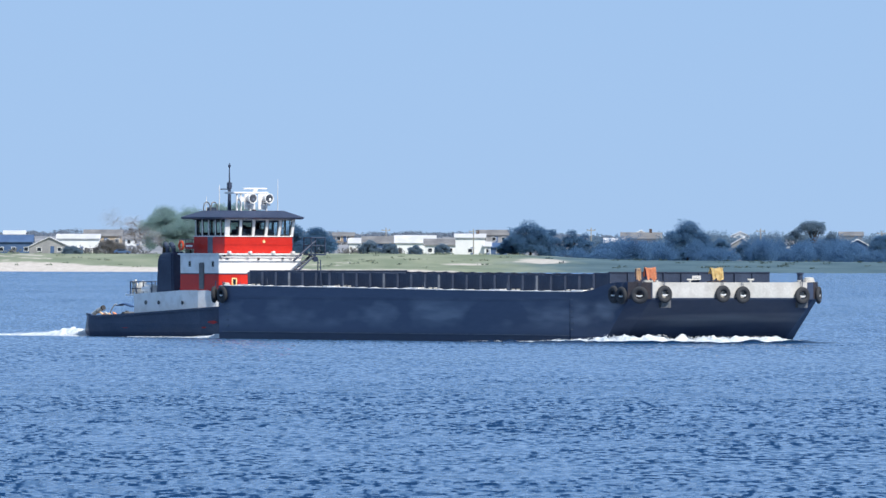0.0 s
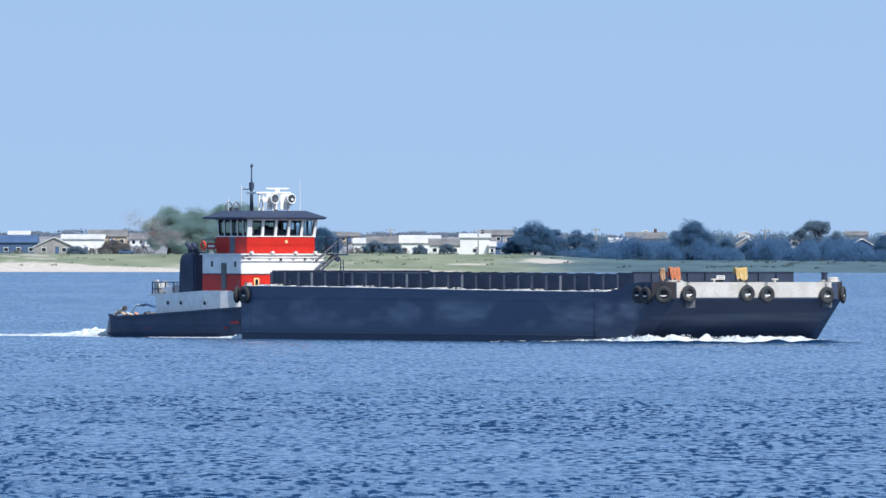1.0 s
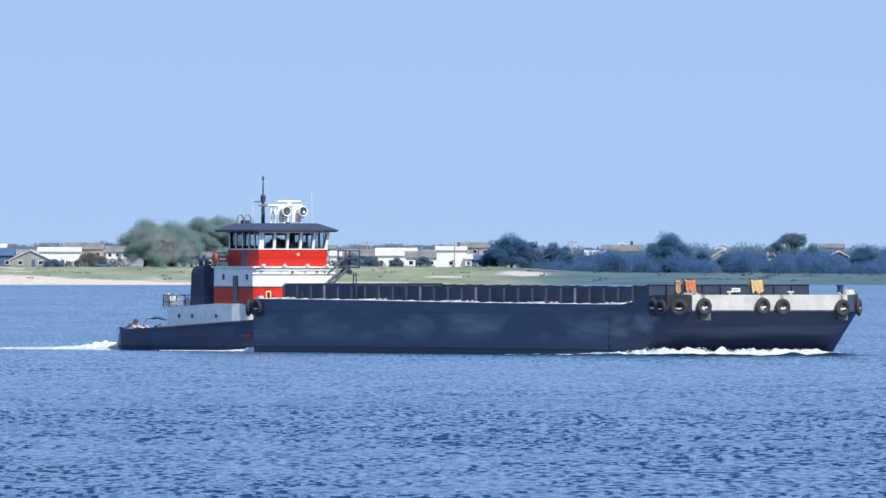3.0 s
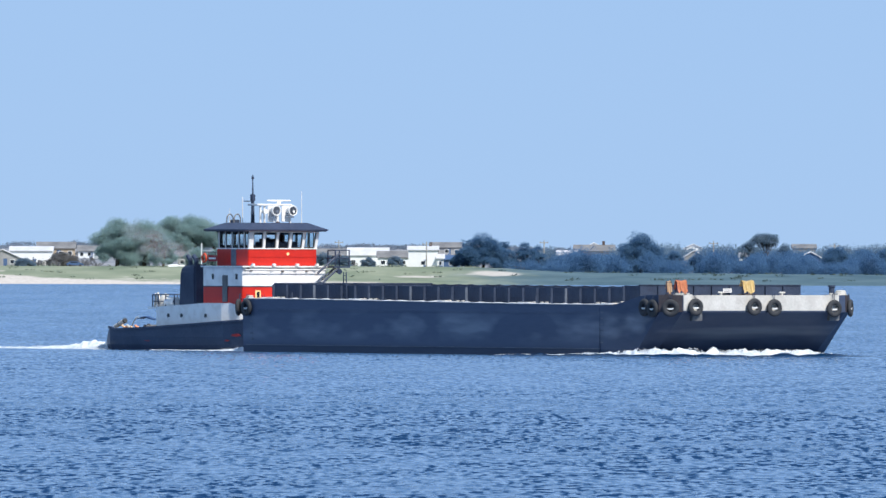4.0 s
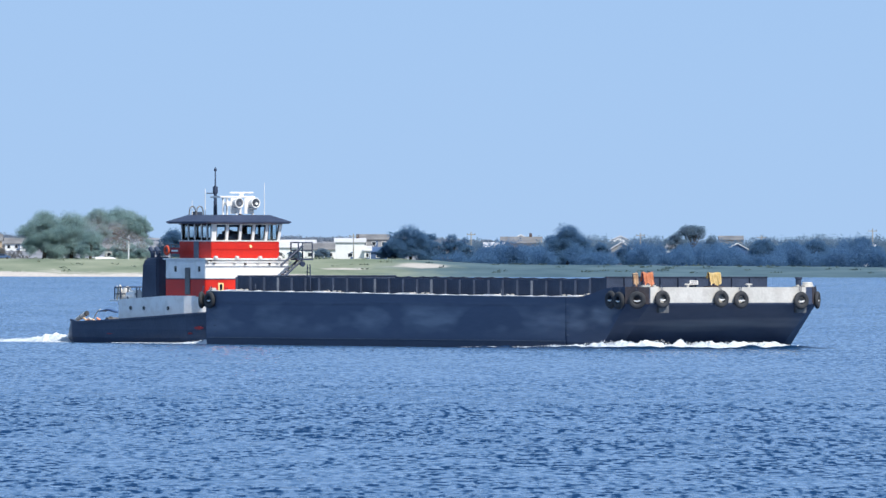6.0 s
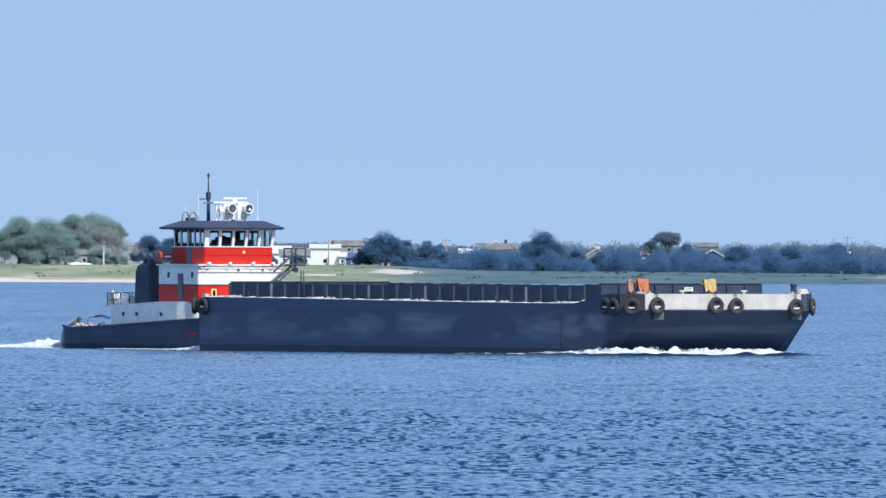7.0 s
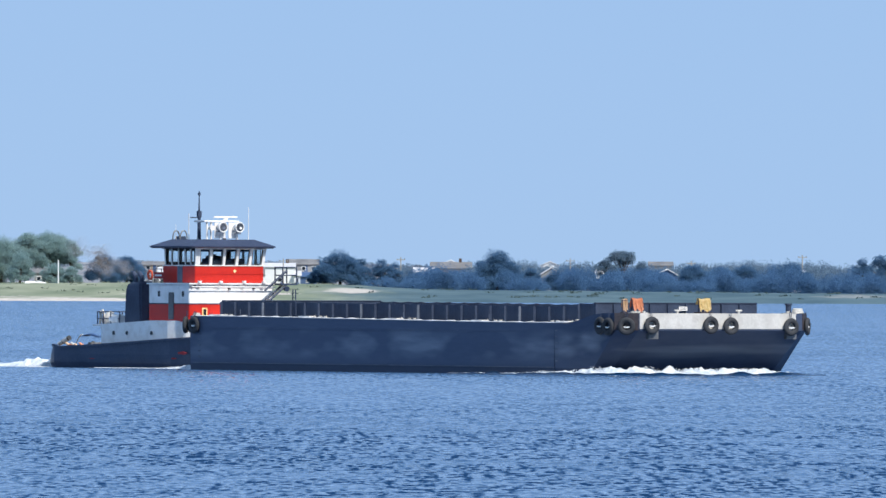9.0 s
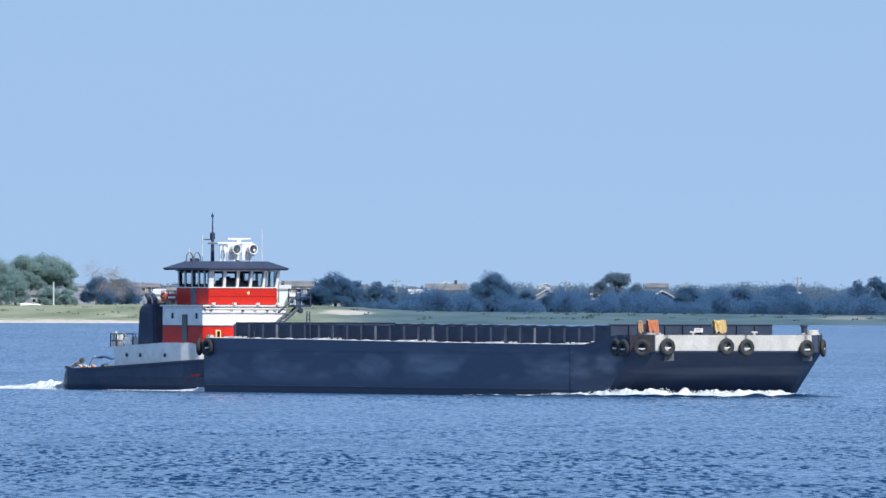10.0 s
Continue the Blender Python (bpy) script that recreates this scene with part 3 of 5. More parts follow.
def build_tug():
    tug = thing("tugboat", "red, white and black pusher tugboat behind the barge", "boat")
    xs = [-82.3, -81.8, -80.9, -79.3, -78.5, -78.1, -77.7, -75, -71, -67, -63, -60, -59, -57.3, -55.6]
    plan = [(x, -tug_half(x)) for x in xs] + [(x, tug_half(x)) for x in xs[::-1]]
    loops = [[(x - rake * smoothstep(-76.0, -81.0, x), y * (0.86 + 0.14 * f), z) for x, y in plan] for f, z, rake in ((0, -1.0, 0.3), (0.7, 0.2, 0.62), (0.9, 0.8, 0.35))]
    loops.append([(x + 0.22 * smoothstep(-81.0, -82.2, x), y, tug_sheer(x)) for x, y in plan])
    bm = loft(bmesh.new(), loops, cap=False)
    part("hull", bm, TUGBLACK, tug, "black hull with red scuffs")
    bm = bmesh.new()
    a = [bm.verts.new((x, -tug_half(x) + 0.1, tug_sheer(x) - 0.35)) for x in xs]
    b = [bm.verts.new((x, tug_half(x) - 0.1, tug_sheer(x) - 0.35)) for x in xs]
    for i in range(len(xs) - 1):
        bm.faces.new((a[i], a[i + 1], b[i + 1], b[i]))
    part("deck", bm, DECK, tug, "grey steel deck")
    bm = loft(bmesh.new(), [[(x, s * (tug_half(x) + o), tug_sheer(x) - 0.02 + dz) for o, dz in ((-0.08, 0), (0.12, 0), (0.12, 0.14), (-0.08, 0.14))] for s in (-1,) for x in xs[1:]])
    part("rubbing_rail", bm, TUGBLACK, tug)
    # lower white house over the hull
    low = [(TX + 2.4, 0.9), (TX + 1.0, 2.2), (TX - 0.7, 3.4), (TX - 2.4, 3.9), (TX - 4.4, 4.05), (-72.7, 4.0)]
    p = [(x, -y) for x, y in low[::-1]] + low
    part("lower_house", loft(bmesh.new(), [[(x, y, 0.9) for x, y in p], [(x, y, 3.27 if x > -70 else 2.97) for x, y in p]]), WHITE, tug, "white lower house")
    for x in (-71.0, -69.2, -65.9):
        part("porthole", rod(bmesh.new(), (x, -3.9, 2.35), (x, -4.08, 2.35), 0.15, 14), DARKPANE, tug)
    part("aft_platform", boxed(-73.9, -72.72, -4.0, 4.0, 2.82, 2.96), WHITE, tug, "white aft platform edge")
    part("platform_brace", rods([((-72.75, -3.4, 1.8), (-73.7, -3.4, 2.72))], 0.06), WHITE, tug)
    # second tier, white above red
    x1, x0, hy = TX, -66.95, 3.6
    part("house_red_band", boxed(x0, x1, -hy, hy, 3.2, 4.48, bevel=0.04), RED, tug, "red lower band of the house")
    part("house_white_band", boxed(x0, x1, -hy, hy, 4.48, 5.9, bevel=0.04), WHITE, tug, "white upper band of the house")
    part("house_trim", boxed(x0 - 0.03, x1 + 0.03, -hy - 0.03, hy + 0.03, 4.45, 4.52), BLACK, tug)
    part("boat_deck", boxed(x0 - 0.1, x1 + 0.25, -hy - 0.15, hy + 0.15, 5.88, 5.98), WHITE, tug, "white upper deck plate")
    part("side_door", boxed(-64.3, -63.6, -hy - 0.05, -hy + 0.05, 3.35, 5.3, bevel=0.03), STEEL, tug, "grey steel side door")
    for x in (-65.6, -62.4):
        part("side_window", boxed(x - 0.14, x + 0.14, -hy - 0.02, -hy + 0.05, 5.0, 5.4), DARKPANE, tug)
    part("front_window", boxed(x1 - 0.05, x1 + 0.05, -2.5, -2.05, 3.55, 4.2, bevel=0.02), YELLOW, tug, "yellow hatch on the front")
    part("hatch_glass", boxed(x1 + 0.05, x1 + 0.06, -2.4, -2.16, 3.68, 4.1), DARKPANE, tug)
    for y, z in ((-3.4, 5.62), (-3.15, 5.7), (-2.85, 5.6), (-0.2, 5.5), (1.9, 5.55)):
        part("pipe_clamp", boxed(x1, x1 + 0.12, y - 0.09, y + 0.09, z, z + 0.14, bevel=0.02), RUST, tug)
    part("front_hatch", boxed(x1 - 0.05, x1 + 0.2, -3.3, -2.75, 3.3, 3.85, bevel=0.05), BOWWHITE, tug, "pale locker on the front")
    part("rail_pipe", rods([((x1 + 0.3, -hy, 5.7), (x1 + 0.3, hy, 5.7))], 0.04), WHITE, tug)
    for y in (-2.9, -1.1, 0.9, 2.6):
        part("deck_lamp", boxed(x1 + 0.2, x1 + 0.45, y - 0.12, y + 0.12, 5.95, 6.15, bevel=0.03), WHITE, tug)
    # wheelhouse
    wx1, wx0, wy = TX - 0.26, TX - 4.54, 2.94
    part("wheelhouse_red", boxed(wx0, wx1, -wy, wy, 5.98, 7.2, bevel=0.04), RED, tug, "red lower wall of the wheelhouse")
    part("wheelhouse_ledge", boxed(wx0 - 0.04, wx1 + 0.05, -wy - 0.04, wy + 0.04, 7.2, 7.27), WHITE, tug)
    part("red_moulding", boxed(wx1 - 0.05, wx1 + 0.035, -wy, wy, 6.62, 6.67), RED, tug)
    part("emblem", loft(bmesh.new(), [[(x, 0.45 + 0.12 * math.cos(k * math.tau / 7 + 0.3), 6.85 + 0.12 * math.sin(k * math.tau / 7 + 0.3)) for k in range(7)] for x in (wx1, wx1 + 0.05)]), YELLOW, tug, "small yellow emblem shape")
    part("wheelhouse_floor", boxed(wx0 + 0.1, wx1 - 0.1, -wy + 0.1, wy - 0.1, 7.21, 7.29), DECK, tug)
    part("console", boxed(wx1 - 1.2, wx1 - 0.4, -1.6, 1.6, 7.28, 7.75, bevel=0.05), BLACK, tug)
    part("helm_chair", boxed(wx1 - 2.4, wx1 - 1.95, -0.3, 0.3, 7.28, 8.05, bevel=0.1), BLACK, tug)
    zb, zt, flare = 7.27, 8.5, 0.22
    ends = [-wy + 0.22 + (2 * wy - 0.3) * k / 5 for k in range(6)]
    for i, y in enumerate(ends):
        yo = y + 0.03 * (i - 2.5)
        hw = 0.2 if i == 0 else 0.11
        bm = bmesh.new()
        loft(bm, [[(wx1 - 0.1 + k, yy + d, z) for k, d in ((dx, -hw), (dx + 0.12, -hw), (dx + 0.12, hw), (dx, hw))] for yy, z, dx in ((y, zb, 0), (yo, zt, flare))])
        part("window_post", bm, WHITE, tug)

    def glazed(quads):
        """A window: a dark rubber gasket round a clear pane; quads: its outline at sill and head, out and in."""
        (a, b, up), out = quads
        a, b, up, out = Vector(a), Vector(b), Vector(up), Vector(out)
        bm = loft(bmesh.new(), [[a + out * 0.01, a + out * 0.02, b + out * 0.02, b + out * 0.01], [a + up + out * 0.01, a + up + out * 0.02, b + up + out * 0.02, b + up + out * 0.01]])
        pane = part("window_pane", bm, GLASS, tug)
        pane.visible_shadow = False
        c = [a, b, b + up, a + up]
        part("gasket", rods([(c[k], c[(k + 1) % 4]) for k in range(4)], 0.034, 6), RUBBER, pane)

    for i in range(5):
        ya, yb = ends[i] + (0.2 if i == 0 else 0.11), ends[i + 1] - 0.11
        glazed((((wx1 - 0.05, ya + 0.05, zb + 0.06), (wx1 - 0.05, yb - 0.05, zb + 0.06), (flare * 0.9, 0.03 * (i - 2), zt - zb - 0.14)), (1, 0, 0)))
    part("front_header", boxed(wx1 + flare - 0.14, wx1 + flare + 0.02, -wy, wy, zt - 0.1, zt), WHITE, tug)
    for s in (-1, 1):
        sy = wy - 0.15
        posts = [wx0 + 0.08, wx0 + 0.95, wx0 + 1.85, wx0 + 2.75, wx0 + 3.5]
        for x in posts:
            bm = bmesh.new()
            loft(bm, [[(x - 0.06, s * (sy + o), z), (x + 0.06, s * (sy + o), z), (x + 0.06, s * (sy - 0.1 + o), z), (x - 0.06, s * (sy - 0.1 + o), z)] for z, o in ((zb, 0), (zt, 0.05))])
            part("window_post", bm, WHITE, tug)
        for xa, xb in zip(posts, posts[1:] + [wx1 - 0.02]):
            glazed((((xa + 0.1, s * (sy - 0.03), zb + 0.06), (xb - 0.1, s * (sy - 0.03), zb + 0.06), (0, 0, zt - zb - 0.14)), (0, s, 0)))
    # open-windowed back wall: sill, head and stout posts
    part("back_sill", boxed(wx0, wx0 + 0.1, -wy + 0.15, wy - 0.15, 7.27, 7.5), RUST, tug, "dark varnished sill")
    part("back_head", boxed(wx0, wx0 + 0.1, -wy + 0.15, wy - 0.15, 8.28, 8.5), RUST, tug, "dark varnished head")
    for y, w in ((-2.6, 0.12), (-1.4, 0.06), (-0.1, 0.16), (1.1, 0.14), (2.4, 0.34)):
        part("back_post", boxed(wx0, wx0 + 0.1, y - w, y + w, 7.5, 8.28), RUST, tug)
    part("chart_cabinet", boxed(wx0 + 0.15, wx0 + 0.8, 0.6, 2.0, 7.28, 7.95, bevel=0.04), RUST, tug, "dark wooden cabinet")
    part("overhead_panel", boxed(wx1 - 0.9, wx1 - 0.4, -2.2, 2.2, 8.24, 8.42, bevel=0.03), BLACK, tug, "black overhead instrument panel")
    part("ceiling_lining", boxed(wx0 + 0.05, wx1 + 0.1, -wy - 0.1, wy + 0.1, 8.42, 8.47), RUST, tug)
    part("wheelhouse_door", boxed(wx0 + 1.95, wx0 + 2.65, -wy - 0.03, -wy + 0.04, 6.0, 7.3, bevel=0.02), PALESTEEL, tug, "grey side door")
    # roof
    rx1, rx0, ry = TX + 0.46, TX - 5.2, 3.66
    outline = [(rx0, ry), (rx1 - 0.25, ry), (rx1, ry - 0.25)]
    rp = [(x, -y) for x, y in outline] + outline[::-1]

    def inset(k):
        cx, cy = (rx0 + rx1) / 2, 0
        return [(cx + (x - cx) * k, cy + (y - cy) * k) for x, y in rp]

    part("roof", loft(bmesh.new(), [[(x, y, 8.48) for x, y in inset(0.96)], [(x, y, 8.56) for x, y in inset(1.0)], [(x, y, 8.64) for x, y in inset(1.0)], [(x, y, 9.12) for x, y in inset(0.66)]]), ROOFBLUE, tug, "dark blue sloping roof")
    # mast and roof gear
    mast = part("mast", rod(bmesh.new(), (TX - 4.3, 0.0, 8.9), (TX - 4.3, 0.0, 11.0), 0.15, 10, 0.11), BLACK, tug, "black mast")
    part("topmast", rod(bmesh.new(), (TX - 4.3, 0.0, 11.0), (TX - 4.3, 0.0, 12.62), 0.07, 8, 0.03), BLACK, mast)
    part("mast_light", rod(bmesh.new(), (TX - 4.3, 0.0, 12.3), (TX - 4.3, 0.0, 12.5), 0.1, 8), BLACK, mast)
    part("mast_box", boxed(TX - 4.45, TX - 4.15, -0.15, 0.15, 10.7, 11.2, bevel=0.04), BLACK, mast)
    part("crosstree", rods([((TX - 4.3, -0.75, 10.7), (TX - 4.3, 0.0, 10.7))], 0.04), BLACK, mast)
    part("mast_stay", rods([((TX - 4.5, -0.75, 8.9), (TX - 4.5, -0.75, 11.0))], 0.03, 6), WHITE, mast, "thin white pipe beside the mast")
    gear = part("light_platform", boxed(TX - 3.6, TX - 2.2, -0.9, 2.1, 10.36, 10.5, bevel=0.03), WHITE, tug, "white platform over the roof")
    for y in (-0.55, -0.2, 0.95, 2.0):
        part("platform_post", rods([((TX - 2.4, y, 8.9), (TX - 2.4, y, 10.38))], 0.08), WHITE, gear)
    part("horn", rod(bmesh.new(), (TX - 2.6, -0.38, 9.95), (TX - 1.9, -0.38, 9.95), 0.08, 12, 0.2), WHITE, gear, "white air horn")
    for ya, yb in ((-0.12, 0.8), (1.08, 1.9)):
        part("back_panel", boxed(TX - 2.12, TX - 2.04, ya, yb, 9.2, 10.34, bevel=0.02), WHITE, gear, "white sheet behind the searchlight")
    part("post_flange", boxed(TX - 2.52, TX - 2.28, 0.82, 1.06, 9.0, 9.2, bevel=0.03), RUST, gear)
    part("radar_bar", boxed(TX - 3.0, TX - 2.8, 0.35, 2.35, 10.68, 10.8, bevel=0.03), WHITE, tug, "white radar bar")
    part("radar_foot", rod(bmesh.new(), (TX - 2.9, 1.35, 10.48), (TX - 2.9, 1.35, 10.7), 0.16, 10), WHITE, tug)
    for y in (0.3, 1.72):
        lamp = part("searchlight", rod(bmesh.new(), (TX - 2.2, y, 10.0), (TX - 1.55, y, 10.0), 0.3, 20, 0.37), WHITE, tug, "white drum searchlight")
        part("lens", rod(bmesh.new(), (TX - 1.56, y, 10.0), (TX - 1.53, y, 10.0), 0.29, 18), LAMPFACE, lamp, "glass lens")
        # pale disc for the highlight on the glass, white on the right-hand lamp
        part("lens_glint", rod(bmesh.new(), (TX - 1.54, y + 0.06, 9.94), (TX - 1.5, y + 0.06, 9.94), 0.1, 12), PALESTEEL if y < 1 else WHITE, lamp)
        part("bezel", ring(bmesh.new(), (TX - 1.54, y, 10.0), (1, 0, 0), 0.345, 0.045, 20, 8), WHITE, lamp)
        part("yoke", rods([((TX - 1.9, y, 9.56), (TX - 1.9, y, 8.9)), ((TX - 1.9, y - 0.3, 9.56), (TX - 1.9, y + 0.3, 9.56))], 0.06, 8), WHITE, lamp)
    part("whip_aerial", rod(bmesh.new(), (TX - 1.6, 2.5, 8.8), (TX - 1.6, 2.5, 11.45), 0.03, 6, 0.018), WHITE, tug, "white whip aerial")
    part("whip_aerial", rod(bmesh.new(), (TX - 4.6, -1.8, 8.9), (TX - 4.6, -1.8, 10.2), 0.03, 6, 0.015), WHITE, tug, "white whip aerial")
    for x in (TX - 4.4, TX - 3.4):
        pts = [(x, -1.9 + 0.28 * math.cos(math.pi * k / 8), 9.3 + 0.45 * math.sin(math.pi * k / 8)) for k in range(9)]
        pts = [(x, pts[0][1], 8.7)] + pts + [(x, pts[-1][1], 8.7)]
        part("roof_hoop", rods(list(zip(pts, pts[1:])), 0.045, 6), STEEL, tug, "grey pipe hoop on the roof")
    part("roof_box", boxed(TX - 5.2, TX - 4.6, -1.5, -0.9, 8.7, 9.35, bevel=0.05), BLACK, tug, "black box on the roof")
    # funnel
    fx0, fx1, fy0, fy1 = -70.4, -68.2, -3.5, -2.2
    bm = loft(bmesh.new(), [[(fx0 - 0.1, fy0, 2.8), (fx1, fy0, 2.8), (fx1, fy1, 2.8), (fx0 - 0.1, fy1, 2.8)], [(fx0 + 0.1, fy0, 5.6), (fx1 - 0.1, fy0, 5.6), (fx1 - 0.1, fy1, 5.6), (fx0 + 0.1, fy1, 5.6)],
                            [(fx0 + 0.35, fy0 + 0.1, 6.0), (fx1 - 0.15, fy0 + 0.1, 6.1), (fx1 - 0.15, fy1 - 0.1, 6.1), (fx0 + 0.35, fy1 - 0.1, 6.0)]])
    bmesh.ops.bevel(bm, geom=list(bm.edges), offset=0.12, segments=3, affect="EDGES")
    funnel = part("funnel", bm, BLACK, tug, "black rounded funnel")
    for x in (-69.8, -69.0):
        bm = rod(bmesh.new(), (x, -2.9, 5.9), (x, -2.9, 6.45), 0.17, 10)
        rod(bm, (x, -2.9, 6.4), (x - 0.35, -2.9, 6.7), 0.17, 10)
        part("exhaust_pipe", bm, BLACK, funnel)
    # rails, ladder and gear
    def rail(name, pts, height, mat, r=0.035):
        pairs = []
        for a, b in zip(pts, pts[1:]):
            for k in (0.5, 1.0):
                pairs.append(((a[0], a[1], a[2] + height * k), (b[0], b[1], b[2] + height * k)))
        for a in pts:
            pairs.append((a, (a[0], a[1], a[2] + height)))
        return part(name, rods(pairs, r, 6), mat, tug)

    rail("upper_rail", [(-65.2, -3.65, 5.98), (-66.1, -3.65, 5.98), (-66.95, -3.65, 5.98), (-66.95, -2.0, 5.98), (-66.95, 0.0, 5.98)], 1.0, STEEL)
    rail("port_rail", [(TX + 0.1, 3.7, 5.98), (TX + 1.1, 3.7, 5.98), (TX + 1.1, 4.9, 5.98), (TX - 0.2, 4.9, 5.98)], 1.15, BLACK, 0.05)
    part("port_platform", boxed(TX - 0.4, TX + 1.15, 3.55, 4.95, 5.85, 5.97), BLACK, tug, "dark platform at the wheelhouse")
    part("flood_lamp", rod(bmesh.new(), (TX + 0.9, 4.0, 5.62), (TX + 1.25, 4.0, 5.57), 0.14, 12, 0.2), BLACK, tug, "black flood lamp under the platform")
    stair = part("stair", rods([((TX + 0.5, 4.1, 5.9), (TX + 0.5, 1.9, 4.2)), ((TX + 1.05, 4.1, 5.9), (TX + 1.05, 1.9, 4.2)), ((TX + 1.05, 4.1, 6.9), (TX + 1.05, 2.2, 5.45))], 0.08, 6), BLACK, tug, "dark steel stair")
    for i in range(7):
        k = (i + 0.5) / 7
        part("tread", boxed(TX + 0.5, TX + 1.05, 4.1 - 2.2 * k - 0.12, 4.1 - 2.2 * k + 0.12, 5.9 - 1.7 * k - 0.03, 5.9 - 1.7 * k + 0.03), STEEL, stair)
    rail("aft_rail", [(-70.8, -3.65, 2.87), (-72.0, -3.65, 2.87), (-73.0, -3.65, 2.87), (-73.8, -3.65, 2.87), (-73.8, -1.5, 2.87), (-73.8, 1.0, 2.87)], 1.0, BLACK, 0.045)
    part("net_heap", loft(bmesh.new(), [[(x, -3.1 + w * math.cos(a), 2.9 + h * max(0.0, math.sin(a)) * (1 + 0.15 * math.sin(5 * a + 3 * x))) for a in np.linspace(-0.2, math.pi + 0.2, 9)] for x, w, h in ((-73.7, 0.1, 0.2), (-73.4, 0.4, 0.85), (-72.9, 0.5, 1.0), (-72.4, 0.45, 0.55), (-72.1, 0.2, 0.2))]), BOWWHITE, tug, "heap of pale cream line on the platform", smooth=True)
    part("life_ring", ring(bmesh.new(), (-66.55, -3.75, 6.55), (0, 1, 0), 0.28, 0.09, 18, 8), LIFERING, tug, "orange life ring")
    part("name_board", boxed(-66.1, -64.9, -3.72, -3.66, 6.3, 6.75), SCUFF, tug, "red board with illegible pale writing")
    part("board_writing", boxed(-65.95, -65.05, -3.74, -3.715, 6.46, 6.58), WHITE, tug)
    part("winch_drum", rod(bmesh.new(), (-72.2, -3.35, 3.32), (-71.0, -3.35, 3.32), 0.36, 14), WHITE, tug, "white winch drum")
    part("winch_frame", rods([((-73.9, -3.4, 3.9), (-73.3, -3.4, 2.84)), ((-73.5, -3.4, 4.0), (-72.9, -3.4, 2.84)), ((-73.9, -3.4, 2.9), (-73.7, -3.4, 3.9))], 0.09), BOWWHITE, tug, "pale slanted winch frame")
    part("tow_bitt", rods([((-77.6, -1.6, 0.9), (-77.6, -1.6, 1.7)), ((-77.6, 0.4, 0.9), (-77.6, 0.4, 1.7)), ((-77.6, -2.0, 1.5), (-77.6, 0.8, 1.5))], 0.14, 10), STEEL, tug, "grey tow bitts")
    bm = bmesh.new()
    crown = [(-77.9 + 2.5 * u, 2.2 + 0.06 * math.sin(5 * u) - 0.1 * abs(2 * u - 1)) for u in np.linspace(0, 1, 9)]
    loft(bm, [[(x, -2.2 + d, z + h) for d, h in ((-0.35, -0.06), (0.0, 0.06), (0.35, -0.05), (0.0, -0.03))] for x, z in crown])
    part("furled_tarp", bm, BLUETARP, tug, "blue tarpaulin furled along a boom", smooth=True)
    bend = [(-78.9 + 1.1 * u, -2.4, 1.25 + 0.95 * math.sin(u * math.pi / 2)) for u in np.linspace(0, 1, 7)]
    part("boom_arm", rods(list(zip(bend, bend[1:])), 0.04, 6), BOWWHITE, tug, "thin bent pale pipe")
    roll = part("life_raft", rod(bmesh.new(), (-80.1, -3.0, 1.45), (-78.9, -2.9, 1.9), 0.15, 14, 0.17), BOWWHITE, tug, "pale canister tilted on the stern")
    part("end_cap", rod(bmesh.new(), (-78.92, -2.9, 1.9), (-78.8, -2.89, 1.94), 0.19, 14), RUBBER, roll)
    part("strap", ring(bmesh.new(), (-79.5, -2.95, 1.675), (1.2, 0.1, 0.45), 0.165, 0.03, 16, 6), RUBBER, roll, "dark strap round the canister")
    for k in range(5):
        x = -78.3 + 0.42 * k
        part("rope_fake", ring(bmesh.new(), (x, -3.3 + 0.1 * math.sin(k * 2.0), 1.42 + 0.05 * math.cos(k * 3.0)), (0.4, 0.5, 1), 0.2, 0.08, 14, 6), (PALECLOTH, ORANGE, BOWWHITE)[k % 3], tug, "faded orange rope heaped on the stern", smooth=True)
    for x, z, w in ((-61.5, 0.95, 0.5), (-59.5, 1.55, 0.35), (-64.5, 0.75, 0.7), (-66.5, 0.6, 0.4), (-68.5, 0.7, 0.3), (-62.8, 0.55, 0.5), (-71.0, 0.55, 0.6), (-73.5, 0.5, 0.4)):
        bm = bmesh.new()
        rows_ = []
        for k in range(9):
            u = k / 8 * 2 - 1
            xx = x + u * w
            hh = (0.1 if z == 0.95 else 0.06) * math.sqrt(max(0.02, 1 - u * u)) * (1 + 0.18 * math.sin(k * 1.3 + x))
            q = []
            for zz, o in ((z - hh, -0.02), (z + hh, -0.02), (z + hh, 0.015), (z - hh, 0.015)):
                f = 0.958 + 0.042 * (zz - 0.2) / (tug_sheer(xx) - 0.2)
                q.append((xx, -tug_half(xx) * f - o, zz))
            rows_.append(q)
        part("red_scuff", loft(bm, rows_), SCUFF, tug)
    on_tow(tug)


build_tug()


